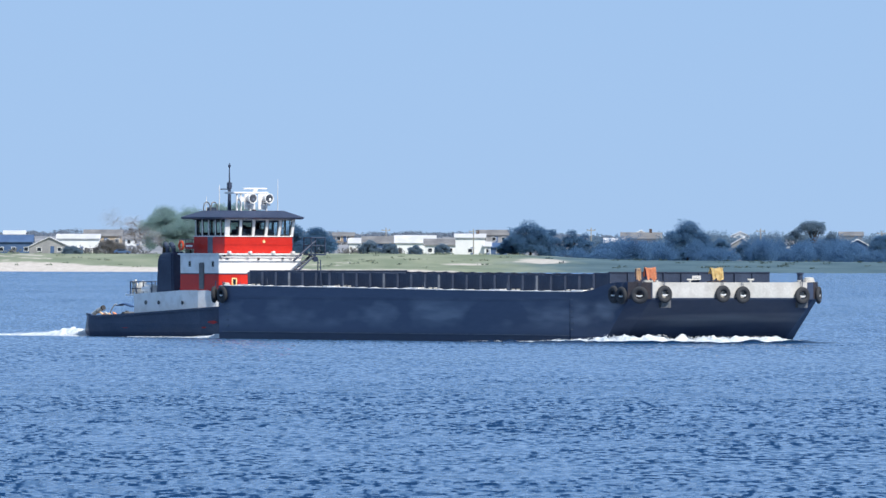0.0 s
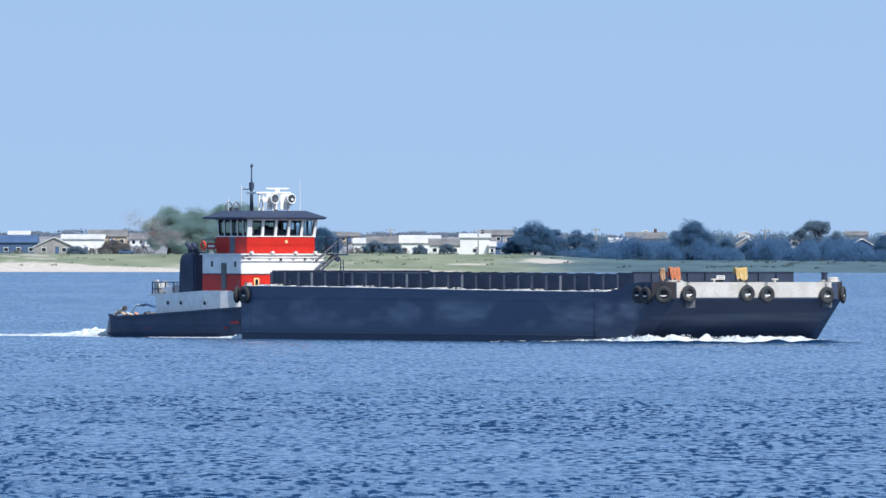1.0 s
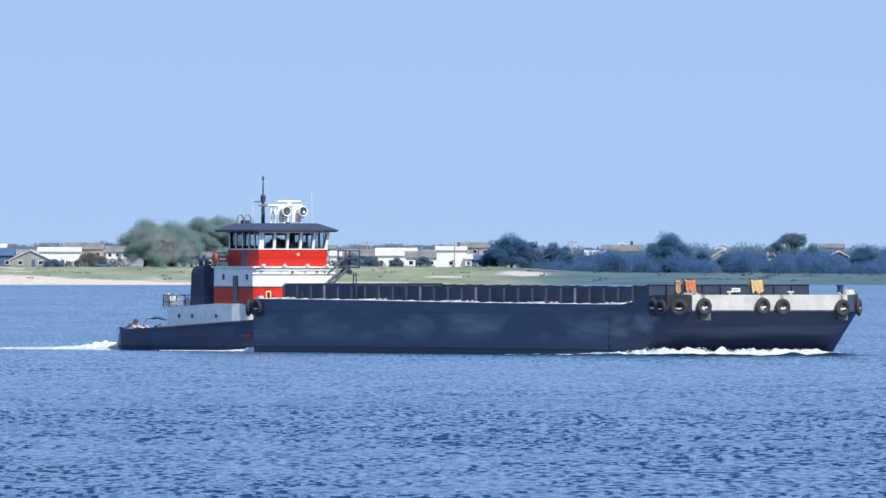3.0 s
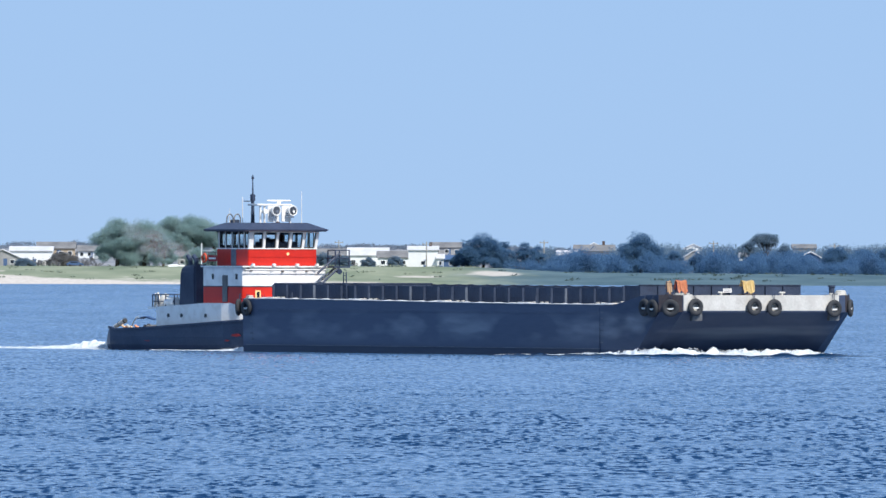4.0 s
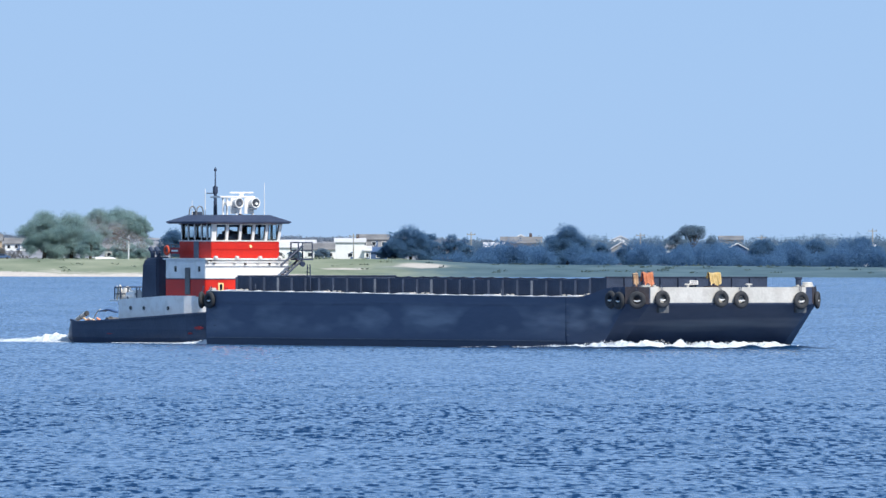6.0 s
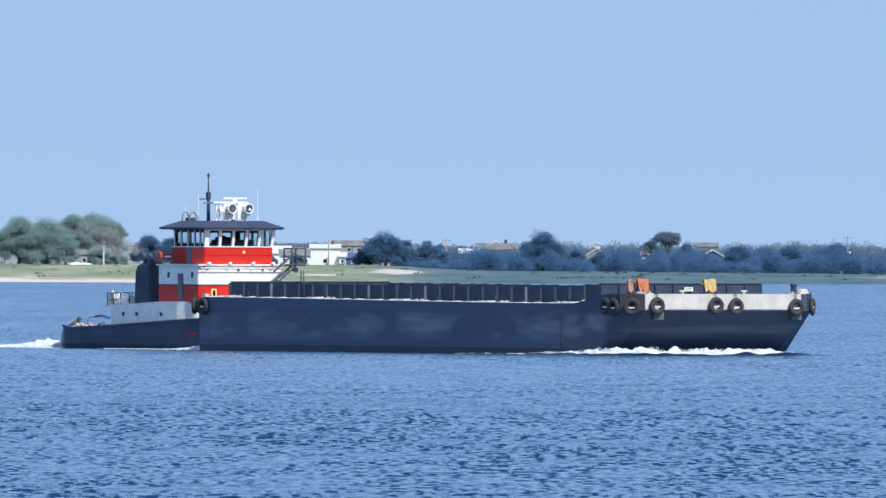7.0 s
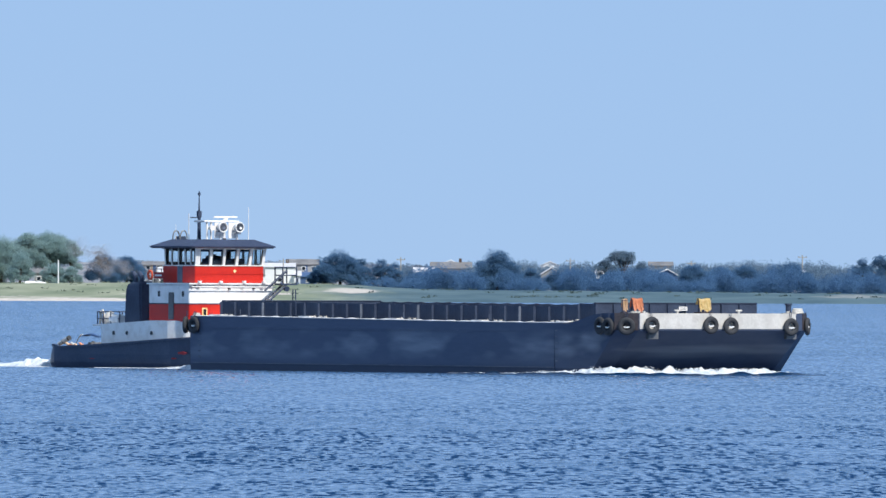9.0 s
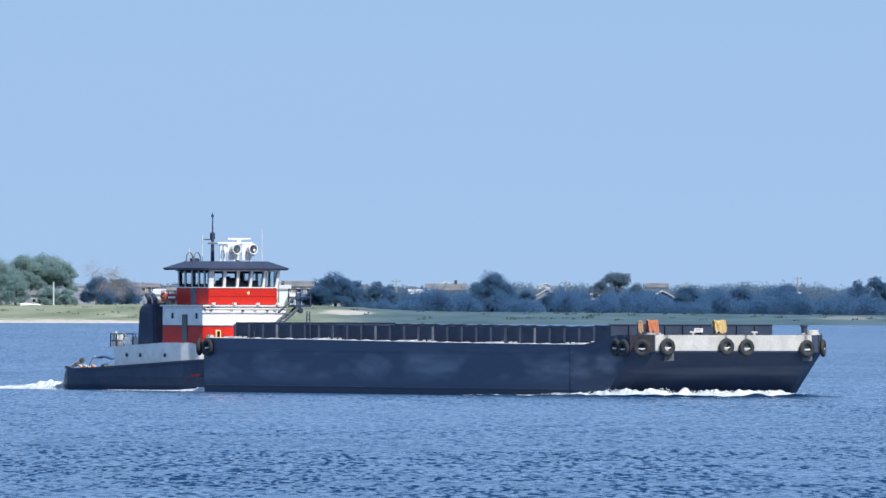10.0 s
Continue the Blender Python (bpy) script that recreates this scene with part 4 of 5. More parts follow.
# ---- foam ----
def foam_patch(name, label, path, width, height, count, size, seed):
    """Clumps of broken water heaped along a path."""
    rng = random.Random(seed)
    bm = bmesh.new()
    bmesh.ops.create_icosphere(bm, subdivisions=1, radius=1.0)
    ball = np.array([v.co[:] for v in bm.verts])
    tris = np.array([[v.index for v in f.verts] for f in bm.faces])
    bm.free()
    vs, fs = [], []
    for k in range(count):
        u = rng.random()
        i = min(int(u * (len(path) - 1)), len(path) - 2)
        f = u * (len(path) - 1) - i
        a, b = path[i], path[i + 1]
        x, y = a[0] + (b[0] - a[0]) * f, a[1] + (b[1] - a[1]) * f
        h = (a[2] + (b[2] - a[2]) * f) * (0.75 + 0.5 * noise.noise((x * 0.9, y * 0.9, seed)))
        d = rng.gauss(0, width)
        z = max(0.0, h * height * (1 - abs(d) / (2.5 * width))) * 0.8 * rng.random()
        s = size * rng.uniform(0.5, 1.3) * (0.5 + 0.5 * h)
        turn = np.array(Euler((rng.random() * 6, rng.random() * 6, rng.random() * 6)).to_matrix())
        vs.append((ball * (s, s * 0.8, s * 0.45)) @ turn.T + (x + rng.gauss(0, width), y + d, z))
        fs.append(tris + k * len(ball))
    # the heaped body of the foam
    base, na, nc = count * len(ball), 240, 11
    body = []
    for k in range(na):
        u = k / (na - 1) * (len(path) - 1)
        i = min(int(u), len(path) - 2)
        f = u - i
        a, b = path[i], path[i + 1]
        x, y, h = (a[c] + (b[c] - a[c]) * f for c in range(3))
        side = Vector((-(b[1] - a[1]), b[0] - a[0], 0)).normalized()
        for c in range(nc):
            v = c / (nc - 1) * 2 - 1
            wob = noise.noise((x * 1.3 + v, y * 1.3, seed)) + 0.6 * noise.noise((x * 3.7, y * 3.7 + v * 2, seed + 9))
            z = h * height * (1 - v * v) * (0.6 + 0.55 * wob) - 0.04 - 0.25 * (1 - h) * (0.5 + wob) * 0.5
            body.append((x + side.x * v * width * 2.2, y + side.y * v * width * 2.2, z))
    vs.append(np.array(body))
    quads = [(base + k * nc + c, base + k * nc + c + 1, base + (k + 1) * nc + c + 1, base + (k + 1) * nc + c) for k in range(na - 1) for c in range(nc - 1)]
    me = bpy.data.meshes.new(name)
    me.from_pydata(np.concatenate(vs), [], np.concatenate(fs).tolist() + quads)
    me.polygons.foreach_set("use_smooth", [True] * len(me.polygons))
    me.materials.append(FOAM)
    ob = tagged(new(name, me), label, "foam", kind="stuff")
    on_tow(ob, pose(0, 0, SEA))


foam_patch("bow_wave", "white breaking bow wave along the barge's bow", [(-18.5, -9.4, 0.16), (-15.5, -9.5, 0.24), (-14.2, -9.5, 0.02), (-12.6, -9.55, 0.2), (-10.5, -9.6, 0.3), (-8, -9.5, 0.45), (-5.2, -9.1, 0.7), (-2.5, -8.4, 1.0), (-1.0, -4, 1.0), (-0.8, 1, 1.0), (-0.9, 4.0, 0.85), (-1.4, 6.0, 0.45), (-1.6, 7.8, 0.2)], 0.36, 0.8, 11000, 0.055, 3)
foam_patch("stern_wake", "white churned wake behind the tugboat", [(-79.6, -4.7, 0.1), (-81.6, -3.6, 0.35), (-83.1, -2.0, 1.0), (-84.4, -2.6, 0.95), (-86.5, -3.4, 0.5), (-92, -4.5, 0.3), (-100, -5, 0.15)], 0.5, 0.85, 6500, 0.06, 5)
foam_patch("side_wake", "thin white foam beside the tugboat", [(-54.8, -6.3, 1.3), (-58, -5.8, 1.1), (-63, -4.8, 0.3), (-72, -4.8, 0.1)], 0.3, 0.36, 1800, 0.08, 7)


def wave_face():
    """The unbroken slope of the bow wave, outside its foam, darkened in colour for its missing sky reflection."""
    spine = [(-19, -10.2, 0.3), (-12, -10.6, 0.7), (-6, -10.4, 1.0), (-2.0, -9.6, 1.0), (0.2, -7, 1.0), (0.6, -3, 1.0), (0.7, 2, 1.0), (0.4, 5.5, 0.9), (0.2, 8.6, 0.5)]
    na, rows_ = 260, []
    for k in range(na):
        u = k / (na - 1) * (len(spine) - 1)
        i = min(int(u), len(spine) - 2)
        f = u - i
        a, b = spine[i], spine[i + 1]
        x, y, h = (a[c] + (b[c] - a[c]) * f for c in range(3))
        side = Vector((b[1] - a[1], -(b[0] - a[0]), 0)).normalized()
        if side.y > 0.3 or side.x < -0.3:
            side = -side
        h *= 0.75 + 0.7 * noise.noise((x * 0.8, y * 0.8, 4))
        rows_.append([(x + side.x * o, y + side.y * o, z) for o, z in ((-0.9, -0.15), (-0.35, 0.1 * h), (0.0, 0.24 * h), (0.28, 0.05 * h), (0.5, -0.15))])
    ob = mesh_object("bow_wave_slope", loft(bmesh.new(), rows_), SHADEDWATER, smooth=True)
    tagged(ob, "smooth slope of the bow wave, shade in its colour", "water", kind="stuff")
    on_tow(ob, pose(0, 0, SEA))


wave_face()


# ---- exhaust smoke ----
def build_smoke():
    """Soft puffs, thickest at the funnel and thinning as they spread aft."""
    m = bpy.data.materials.new("thin_smoke")
    m.use_nodes = True
    nt = m.node_tree
    n, lk = nt.nodes, nt.links.new
    n["Principled BSDF"].inputs["Base Color"].default_value = (0.42, 0.41, 0.415, 1)
    n["Principled BSDF"].inputs["Roughness"].default_value = 1.0
    n["Principled BSDF"].inputs["Specular IOR Level"].default_value = 0.0
    at = n.new("ShaderNodeAttribute")
    at.attribute_name = "puff"
    co = n.new("ShaderNodeTexCoord")
    tex = n.new("ShaderNodeTexNoise")
    tex.inputs["Scale"].default_value, tex.inputs["Detail"].default_value = 0.8, 2.0
    lk(co.outputs["Object"], tex.inputs["Vector"])
    ragged = n.new("ShaderNodeMapRange")
    for k, v in zip((1, 2, 3, 4), (0.25, 0.75, 0.5, 1.0)):
        ragged.inputs[k].default_value = v
    lk(tex.outputs["Fac"], ragged.inputs[0])
    soft = n.new("ShaderNodeMath")
    soft.operation = "MULTIPLY"
    lk(at.outputs["Fac"], soft.inputs[0])
    lk(ragged.outputs[0], soft.inputs[1])
    clear = n.new("ShaderNodeBsdfTransparent")
    mix = n.new("ShaderNodeMixShader")
    lk(soft.outputs[0], mix.inputs[0])
    lk(clear.outputs[0], mix.inputs[1])
    # light falls on a puff and through it alike
    through_ = n.new("ShaderNodeBsdfTranslucent")
    through_.inputs["Color"].default_value = (0.42, 0.41, 0.415, 1)
    both = n.new("ShaderNodeMixShader")
    both.inputs[0].default_value = 0.5
    lk(n["Principled BSDF"].outputs[0], both.inputs[1])
    lk(through_.outputs[0], both.inputs[2])
    lk(both.outputs[0], mix.inputs[2])
    lk(mix.outputs[0], n["Material Output"].inputs[0])
    rng = random.Random(21)
    vs, fs, thick = [], [], []
    for i in range(34):
        u = ((i + rng.random()) / 34) ** 0.8
        r = 0.3 + 0.95 * u
        c = Vector((-69.9 - 6.0 * u + rng.uniform(-0.8, 0.8) * r, -2.9 - 0.6 * u + rng.uniform(-0.8, 0.8) * r, 6.75 + 1.2 * u + rng.uniform(-0.85, 0.85) * r))
        face = Vector((0.45 + rng.uniform(-0.2, 0.2), -0.5 + rng.uniform(-0.2, 0.2), 0.74))
        turn = face.to_track_quat("Y", "Z").to_matrix() @ Matrix.Rotation(rng.random() * 6, 3, "Y")
        base = len(vs)
        dense = (0.38 - 0.16 * u) * rng.uniform(0.7, 1.2)
        vs.append(c)
        thick.append(dense)
        for k, (rr, f) in enumerate(((0.25, 0.85), (0.5, 0.5), (0.75, 0.18), (1.0, 0.0))):
            for q in range(12):
                a = q * math.tau / 12
                vs.append(c + turn @ Vector((math.cos(a) * rr * r, 0.25 * r * (1 - rr * rr) * math.sin(3 * a + i), math.sin(a) * rr * r * 0.8)))
                thick.append(dense * f)
            for q in range(12):
                w = (q + 1) % 12
                if k == 0:
                    fs.append((base, base + 1 + q, base + 1 + w))
                else:
                    o = base + 1 + 12 * k
                    fs.append((o - 12 + q, o - 12 + w, o + w, o + q))
    me = bpy.data.meshes.new("exhaust_smoke")
    me.from_pydata(vs, [], fs)
    me.polygons.foreach_set("use_smooth", [True] * len(me.polygons))
    layer = me.attributes.new("puff", "FLOAT", "POINT")
    layer.data.foreach_set("value", thick)
    me.materials.append(m)
    ob = new("exhaust_smoke", me)
    ob.visible_shadow = False
    tagged(ob, "thin brownish exhaust smoke drifting from the funnel", "smoke", kind="stuff")
    on_tow(ob)


build_smoke()


# ---- the far shore ----
def leaf_cloud(blobs, per_area, size, seed, floor_z=-1e9):
    """Vertices and faces of many small leaf clumps spread near the skins of ellipsoids (x, y, z, rx, ry, rz)."""
    rng = np.random.default_rng(seed)
    vs, k = [], 0
    for x, y, z, rx, ry, rz in blobs:
        n = max(12, int(per_area * (rx * rz * 4)))
        d = rng.normal(size=(n, 3))
        d /= np.linalg.norm(d, axis=1)[:, None]
        r = 0.35 + 0.72 * rng.random((n, 1)) ** 0.7
        w = rng.normal(size=(3, 3)) * 2.6
        ragged = np.sin(d @ w[0] + rng.random() * 6) + np.sin(d @ w[1] * 1.7 + rng.random() * 6) + 0.7 * np.sin(d @ w[2] * 3.1)
        r = r * (0.92 + 0.16 * ragged[:, None])
        c = np.array([x, y, z]) + d * r * np.array([rx, ry, rz])
        c = c[c[:, 2] > floor_z]
        n = len(c)
        a = rng.normal(size=(n, 3))
        b = rng.normal(size=(n, 3))
        a /= np.linalg.norm(a, axis=1)[:, None]
        b -= (a * b).sum(1)[:, None] * a
        b /= np.linalg.norm(b, axis=1)[:, None]
        s = size * (0.5 + rng.random((n, 1)))
        vs.append(np.stack([c - a * s, c + b * s * 0.55, c + a * s, c - b * s * 0.55], 1).reshape(-1, 3))
    v = np.concatenate(vs)
    return v, np.arange(len(v)).reshape(-1, 4)


def leaf_mesh(name, blobs, per_area, size, seed, material, floor_z=-1e9):
    v, f = leaf_cloud(blobs, per_area, size, seed, floor_z)
    me = bpy.data.meshes.new(name)
    me.from_pydata(v, [], f)
    me.materials.append(material)
    return new(name, me)


def tree(px, top, width, y, material, seed, label, low=0.35, gaps=1.0):
    """A tree by its bearing, crown top and crown width; low: how far down the crown reaches."""
    rng = random.Random(seed)
    x, ztop = shore(px, top, y)
    w = width * y / F_LEN / 2
    base = land_height(x, y) - 0.2
    h = ztop - base
    t = thing("tree", label, "tree", pose(x, y, base), group="trees on the shore")
    bm = rod(bmesh.new(), (0, 0, 0), (0.1 * w, 0, h * 0.45), 0.035 * h + 0.08, 8, 0.02 * h + 0.05)
    crowns = []
    z0 = h * low
    n = int(20 * gaps)
    for i in range(n):
        a = i * 2.4 + rng.uniform(-0.3, 0.3)
        r = w * 0.76 * math.sqrt((i + 0.5) / n)
        dome = math.sqrt(max(0.1, 1 - (r / w) ** 2))
        rr = w * rng.uniform(0.24, 0.38)
        zc = z0 + (h - z0) * dome * (0.86 - 0.6 * rng.random() ** 1.6) - 0.12 * rr
        cx, cy = r * math.cos(a), r * 0.7 * math.sin(a)
        crowns.append((cx, cy, max(zc, z0 + 0.3 * rr), rr, rr * 0.8, rr * 0.68))
        rod(bm, (0.08 * w, 0, h * 0.4), (cx * 0.8, cy * 0.8, zc - 0.1), 0.06 + 0.008 * h, 6, 0.04)
    crowns.append((0.0, 0, h - 0.3 * w, 0.45 * w, 0.4 * w, 0.3 * w))
    if low < 0.1:
        for i in range(9):
            a = i * 0.7 + rng.random()
            rr = w * rng.uniform(0.22, 0.34)
            crowns.append((w * 0.72 * math.cos(a), w * 0.5 * math.sin(a), h * rng.uniform(0.12, 0.35), rr, rr * 0.8, min(rr, h * 0.25)))
    part("trunk", bm, BARK, t)
    c = leaf_mesh("crown", crowns, 170, 0.105, seed, material, 0.15)
    c.parent = t
    return t


def window_on(parent, x, y, z, w, h, material=None):
    win = part("window", boxed(x - w / 2, x + w / 2, y - 0.06, y + 0.02, z, z + h), SIDING, parent)
    part("pane", boxed(x - w / 2 + 0.12, x + w / 2 - 0.12, y - 0.08, y - 0.055, z + 0.12, z + h - 0.12), DARKPANE, win)
    return win


def house(px0, px1, eave, ridge, y, wall, roof, label, turn=0.0, depth=8.0, windows=2, gable_front=False, storeys=1, chimney=False):
    """A gabled house by the bearings of its ends and the levels of its eave and ridge."""
    xa, ze = shore(px0, eave, y)
    xb, zr = shore(px1, ridge, y)
    cx, w = (xa + xb) / 2, (xb - xa)
    base = land_height(cx, y) - 0.4
    t = thing("house", label, "house", pose(cx, y, base, 0, 0, turn), group="houses along the shore")
    he, hr = max(2.2, ze - base), zr - base
    hr = max(hr, he + 0.5)
    hw, hd = w / 2, depth / 2
    bm = boxed(-hw, hw, -hd, hd, 0, he)
    if gable_front:
        for yy in (-hd, hd):
            bm.faces.new([bm.verts.new(p) for p in ((-hw, yy, he), (hw, yy, he), (0, yy, hr))])
    else:
        for xx in (-hw, hw):
            bm.faces.new([bm.verts.new(p) for p in ((xx, -hd, he), (xx, hd, he), (xx, 0, hr))])
    part("wall", bm, wall, t)
    bm = bmesh.new()
    o, th = 0.4, 0.22
    if gable_front:
        sl = (hr - he) / hw
        prof = [(-hw - o, he - o * sl), (0, hr), (hw + o, he - o * sl), (hw + o, he - o * sl + th), (0, hr + th), (-hw - o, he - o * sl + th)]
        loft(bm, [[(a, yy, b) for a, b in prof] for yy in (-hd - o, hd + o)])
    else:
        sl = (hr - he) / hd
        prof = [(-hd - o, he - o * sl), (0, hr), (hd + o, he - o * sl), (hd + o, he - o * sl + th), (0, hr + th), (-hd - o, he - o * sl + th)]
        loft(bm, [[(xx, a, b) for a, b in prof] for xx in (-hw - o, hw + o)])
    r = part("roof", bm, roof, t)
    if chimney:
        part("chimney", boxed(hw * 0.4, hw * 0.4 + 0.8, -0.4, 0.4, hr - 0.5, hr + 1.2), RUST, r)
    for s in range(storeys):
        zz = 0.9 + s * 2.7
        if zz + 1.2 < he + 0.3:
            for i in range(windows):
                window_on(t, -hw + w * (i + 0.5) / windows, -hd, zz, min(1.3, w / windows * 0.5), 1.2)
    part("door", boxed(hw * 0.15 - 0.5, hw * 0.15 + 0.5, -hd - 0.04, -hd + 0.02, 0.35, 2.35), BLUESIDING, t)
    return t


def utility_pole(px, top, y, label="grey weathered utility pole with a crossarm", arm=True):
    x, z = shore(px, top, y)
    base = land_height(x, y) - 0.3
    t = thing("utility_pole", label, "pole", pose(x, y, base), group="utility poles on the shore")
    h = z - base
    part("post", rod(bmesh.new(), (0, 0, 0), (0, 0, h), 0.2, 8, 0.14), POLEWOOD if arm else SIDING, t)
    if arm:
        bar = part("crossarm", boxed(-1.2, 1.2, -0.08, 0.08, h - 0.75, h - 0.55), POLEWOOD, t)
        for xx in (-1.05, 0.0, 1.05):
            part("insulator", rod(bmesh.new(), (xx, 0, h - 0.55), (xx, 0, h - 0.3), 0.08, 6), STEEL, bar)


def build_shore():
    green = "broad green tree on the grassy dune"
    blue = "dark tree among shore shrubs, blued for haze"
    for i, (px, top, wd, y, mat, lab, low, gaps) in enumerate([
            (290, 364, 96, 3800, LEAF, green, 0.0, 1.6), (338, 368, 104, 3804, LEAF, green, 0.0, 1.8), (372, 396, 56, 3790, LEAF, green, 0.0, 1.2), (384, 360, 90, 3812, LEAF, "tall green spreading tree on the dune", 0.22, 1.7),
            (424, 360, 104, 3816, LEAF, "tall green spreading tree on the dune", 0.25, 1.8), (462, 374, 50, 3815, LEAF, "tall green spreading tree on the dune", 0.2, 1.2), (432, 416, 52, 3794, LEAF, "low green bush under the tall trees", 0.0, 1.0), (462, 420, 44, 3792, LEAF, "low green bush under the tall trees", 0.0, 0.9), (520, 397, 70, 3800, LEAFBLUE, blue, 0.02, 1.0), (560, 403, 80, 3804, LEAFBLUE, blue, 0.02, 1.1),
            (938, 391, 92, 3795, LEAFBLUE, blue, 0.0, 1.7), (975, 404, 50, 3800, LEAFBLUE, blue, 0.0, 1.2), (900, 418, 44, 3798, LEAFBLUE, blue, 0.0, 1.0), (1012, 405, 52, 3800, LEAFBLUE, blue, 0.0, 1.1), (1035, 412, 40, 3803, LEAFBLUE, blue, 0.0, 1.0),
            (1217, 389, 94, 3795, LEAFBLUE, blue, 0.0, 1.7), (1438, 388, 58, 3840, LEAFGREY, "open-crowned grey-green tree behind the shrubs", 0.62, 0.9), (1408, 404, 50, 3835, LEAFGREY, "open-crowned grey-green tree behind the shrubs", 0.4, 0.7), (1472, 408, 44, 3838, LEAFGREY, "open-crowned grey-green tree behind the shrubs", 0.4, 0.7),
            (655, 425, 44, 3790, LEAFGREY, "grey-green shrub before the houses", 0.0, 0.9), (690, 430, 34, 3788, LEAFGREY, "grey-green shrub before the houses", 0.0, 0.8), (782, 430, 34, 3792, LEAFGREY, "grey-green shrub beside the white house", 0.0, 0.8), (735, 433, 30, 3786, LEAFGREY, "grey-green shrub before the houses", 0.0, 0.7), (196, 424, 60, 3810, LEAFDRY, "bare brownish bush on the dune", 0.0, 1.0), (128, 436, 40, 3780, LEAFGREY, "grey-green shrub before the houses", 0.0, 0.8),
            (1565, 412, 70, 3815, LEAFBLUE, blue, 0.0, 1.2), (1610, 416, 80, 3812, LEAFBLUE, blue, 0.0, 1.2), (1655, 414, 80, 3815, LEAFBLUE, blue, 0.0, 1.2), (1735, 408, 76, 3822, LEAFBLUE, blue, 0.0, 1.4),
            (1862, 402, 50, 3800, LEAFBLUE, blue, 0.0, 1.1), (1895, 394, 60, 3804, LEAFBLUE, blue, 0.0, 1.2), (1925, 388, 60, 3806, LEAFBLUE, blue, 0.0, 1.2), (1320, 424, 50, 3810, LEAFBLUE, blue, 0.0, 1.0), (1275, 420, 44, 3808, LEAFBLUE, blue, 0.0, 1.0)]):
        tree(px, top, wd, y, mat, 40 + i, lab, low, gaps)
    # low shrubs
    rng = random.Random(11)
    blobs = []
    for i in range(210):
        px = rng.uniform(985, 1960)
        y = rng.uniform(3765, 3835)
        top = 430 + 5 * math.sin(px * 0.021) + 6 * math.sin(px * 0.05) + rng.uniform(-8, 12) + 6 * smoothstep(1160, 1040, px)
        x, z = shore(px, top, y)
        b = land_height(x, y)
        h = max(1.2, z - b)
        blobs.append((x, y, b + h * 0.45, rng.uniform(2.2, 4.2), 2.5, h * 0.58))
    tagged(leaf_mesh("shrub_thicket", blobs, 70, 0.135, 5, LEAFTHICKET), "dense dark thicket along the shore, blued for haze", "shrubs", kind="stuff")
    blobs = []
    for i in range(230):
        px = rng.uniform(1040, 1960)
        y = rng.uniform(3930, 4120)
        top = 413 + 3 * math.sin(px * 0.017 + 1) + 2 * math.sin(px * 0.06) + rng.uniform(-1, 7)
        if 1065 < px < 1165 or 1285 < px < 1330:
            top += 9
        x, z = shore(px, top, y)
        b = land_height(x, y)
        h = max(1.0, z - b)
        blobs.append((x, y, b + h * 0.45, rng.uniform(2.5, 5.0), 3, h * 0.58))
    tagged(leaf_mesh("ridge_woods", blobs, 30, 0.2, 15, LEAFGREY), "green woods behind the thicket, greyed for haze", "trees", kind="stuff")
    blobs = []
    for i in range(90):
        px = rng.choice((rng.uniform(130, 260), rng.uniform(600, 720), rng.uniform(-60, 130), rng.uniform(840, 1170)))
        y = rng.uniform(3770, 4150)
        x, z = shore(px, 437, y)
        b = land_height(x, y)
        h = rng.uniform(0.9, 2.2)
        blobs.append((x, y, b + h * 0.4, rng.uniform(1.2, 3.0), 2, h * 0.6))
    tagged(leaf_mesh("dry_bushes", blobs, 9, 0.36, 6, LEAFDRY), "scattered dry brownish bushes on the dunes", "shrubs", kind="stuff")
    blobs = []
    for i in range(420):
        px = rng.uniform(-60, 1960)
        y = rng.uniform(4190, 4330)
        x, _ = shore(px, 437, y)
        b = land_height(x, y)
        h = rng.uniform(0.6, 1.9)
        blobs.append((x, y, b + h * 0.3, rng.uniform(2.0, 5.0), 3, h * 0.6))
    tagged(leaf_mesh("ridge_scrub", blobs, 18, 0.24, 8, LEAFRIDGE), "low scrub on the far ridge, greyed for haze", "shrubs", kind="stuff")
    for lo, hi, count, mat, lab in ((-60, 960, 100, TUFT, "tufts of yellow-green dune grass"), (960, 1960, 70, TUFTMARSH, "tufts of blue-green marsh grass")):
        blobs = []
        for i in range(count):
            px = rng.uniform(lo, hi)
            y = SHORE_Y + rng.uniform(14, 100)
            x, _ = shore(px, 437, y)
            b = land_height(x, y)
            blobs.append((x, y, b + 0.1, rng.uniform(0.6, 2.4), 1.2, rng.uniform(0.2, 0.45)))
        tagged(leaf_mesh("grass_tufts", blobs, 9, 0.3, 9, mat), lab, "grass", kind="stuff")
    # houses
    H = house
    H(-30, 58, 430, 419, 3860, BLUESIDING, BLUESIDING, "blue-roofed low house behind the dune", windows=4)
    H(52, 124, 441, 422, 3800, GREYSIDING, ROOFLIGHT, "grey gabled house front on the dune", gable_front=True, windows=2)
    H(102, 176, 424, 417, 3900, SIDING, ROOFLIGHT, "long white house with a pale roof", windows=5)
    H(150, 216, 419, 409, 4100, TANSIDING, ROOF, "tan house with a grey roof on the ridge", windows=4)
    H(222, 262, 424, 415, 4080, SIDING, ROOF, "white house behind the green trees", windows=3)
    H(590, 626, 420, 413, 4120, TANSIDING, ROOF, "tan house on the far ridge", windows=2)
    H(8, 44, 418, 411, 4150, SIDING, ROOFLIGHT, "small white house on the far ridge", windows=2)
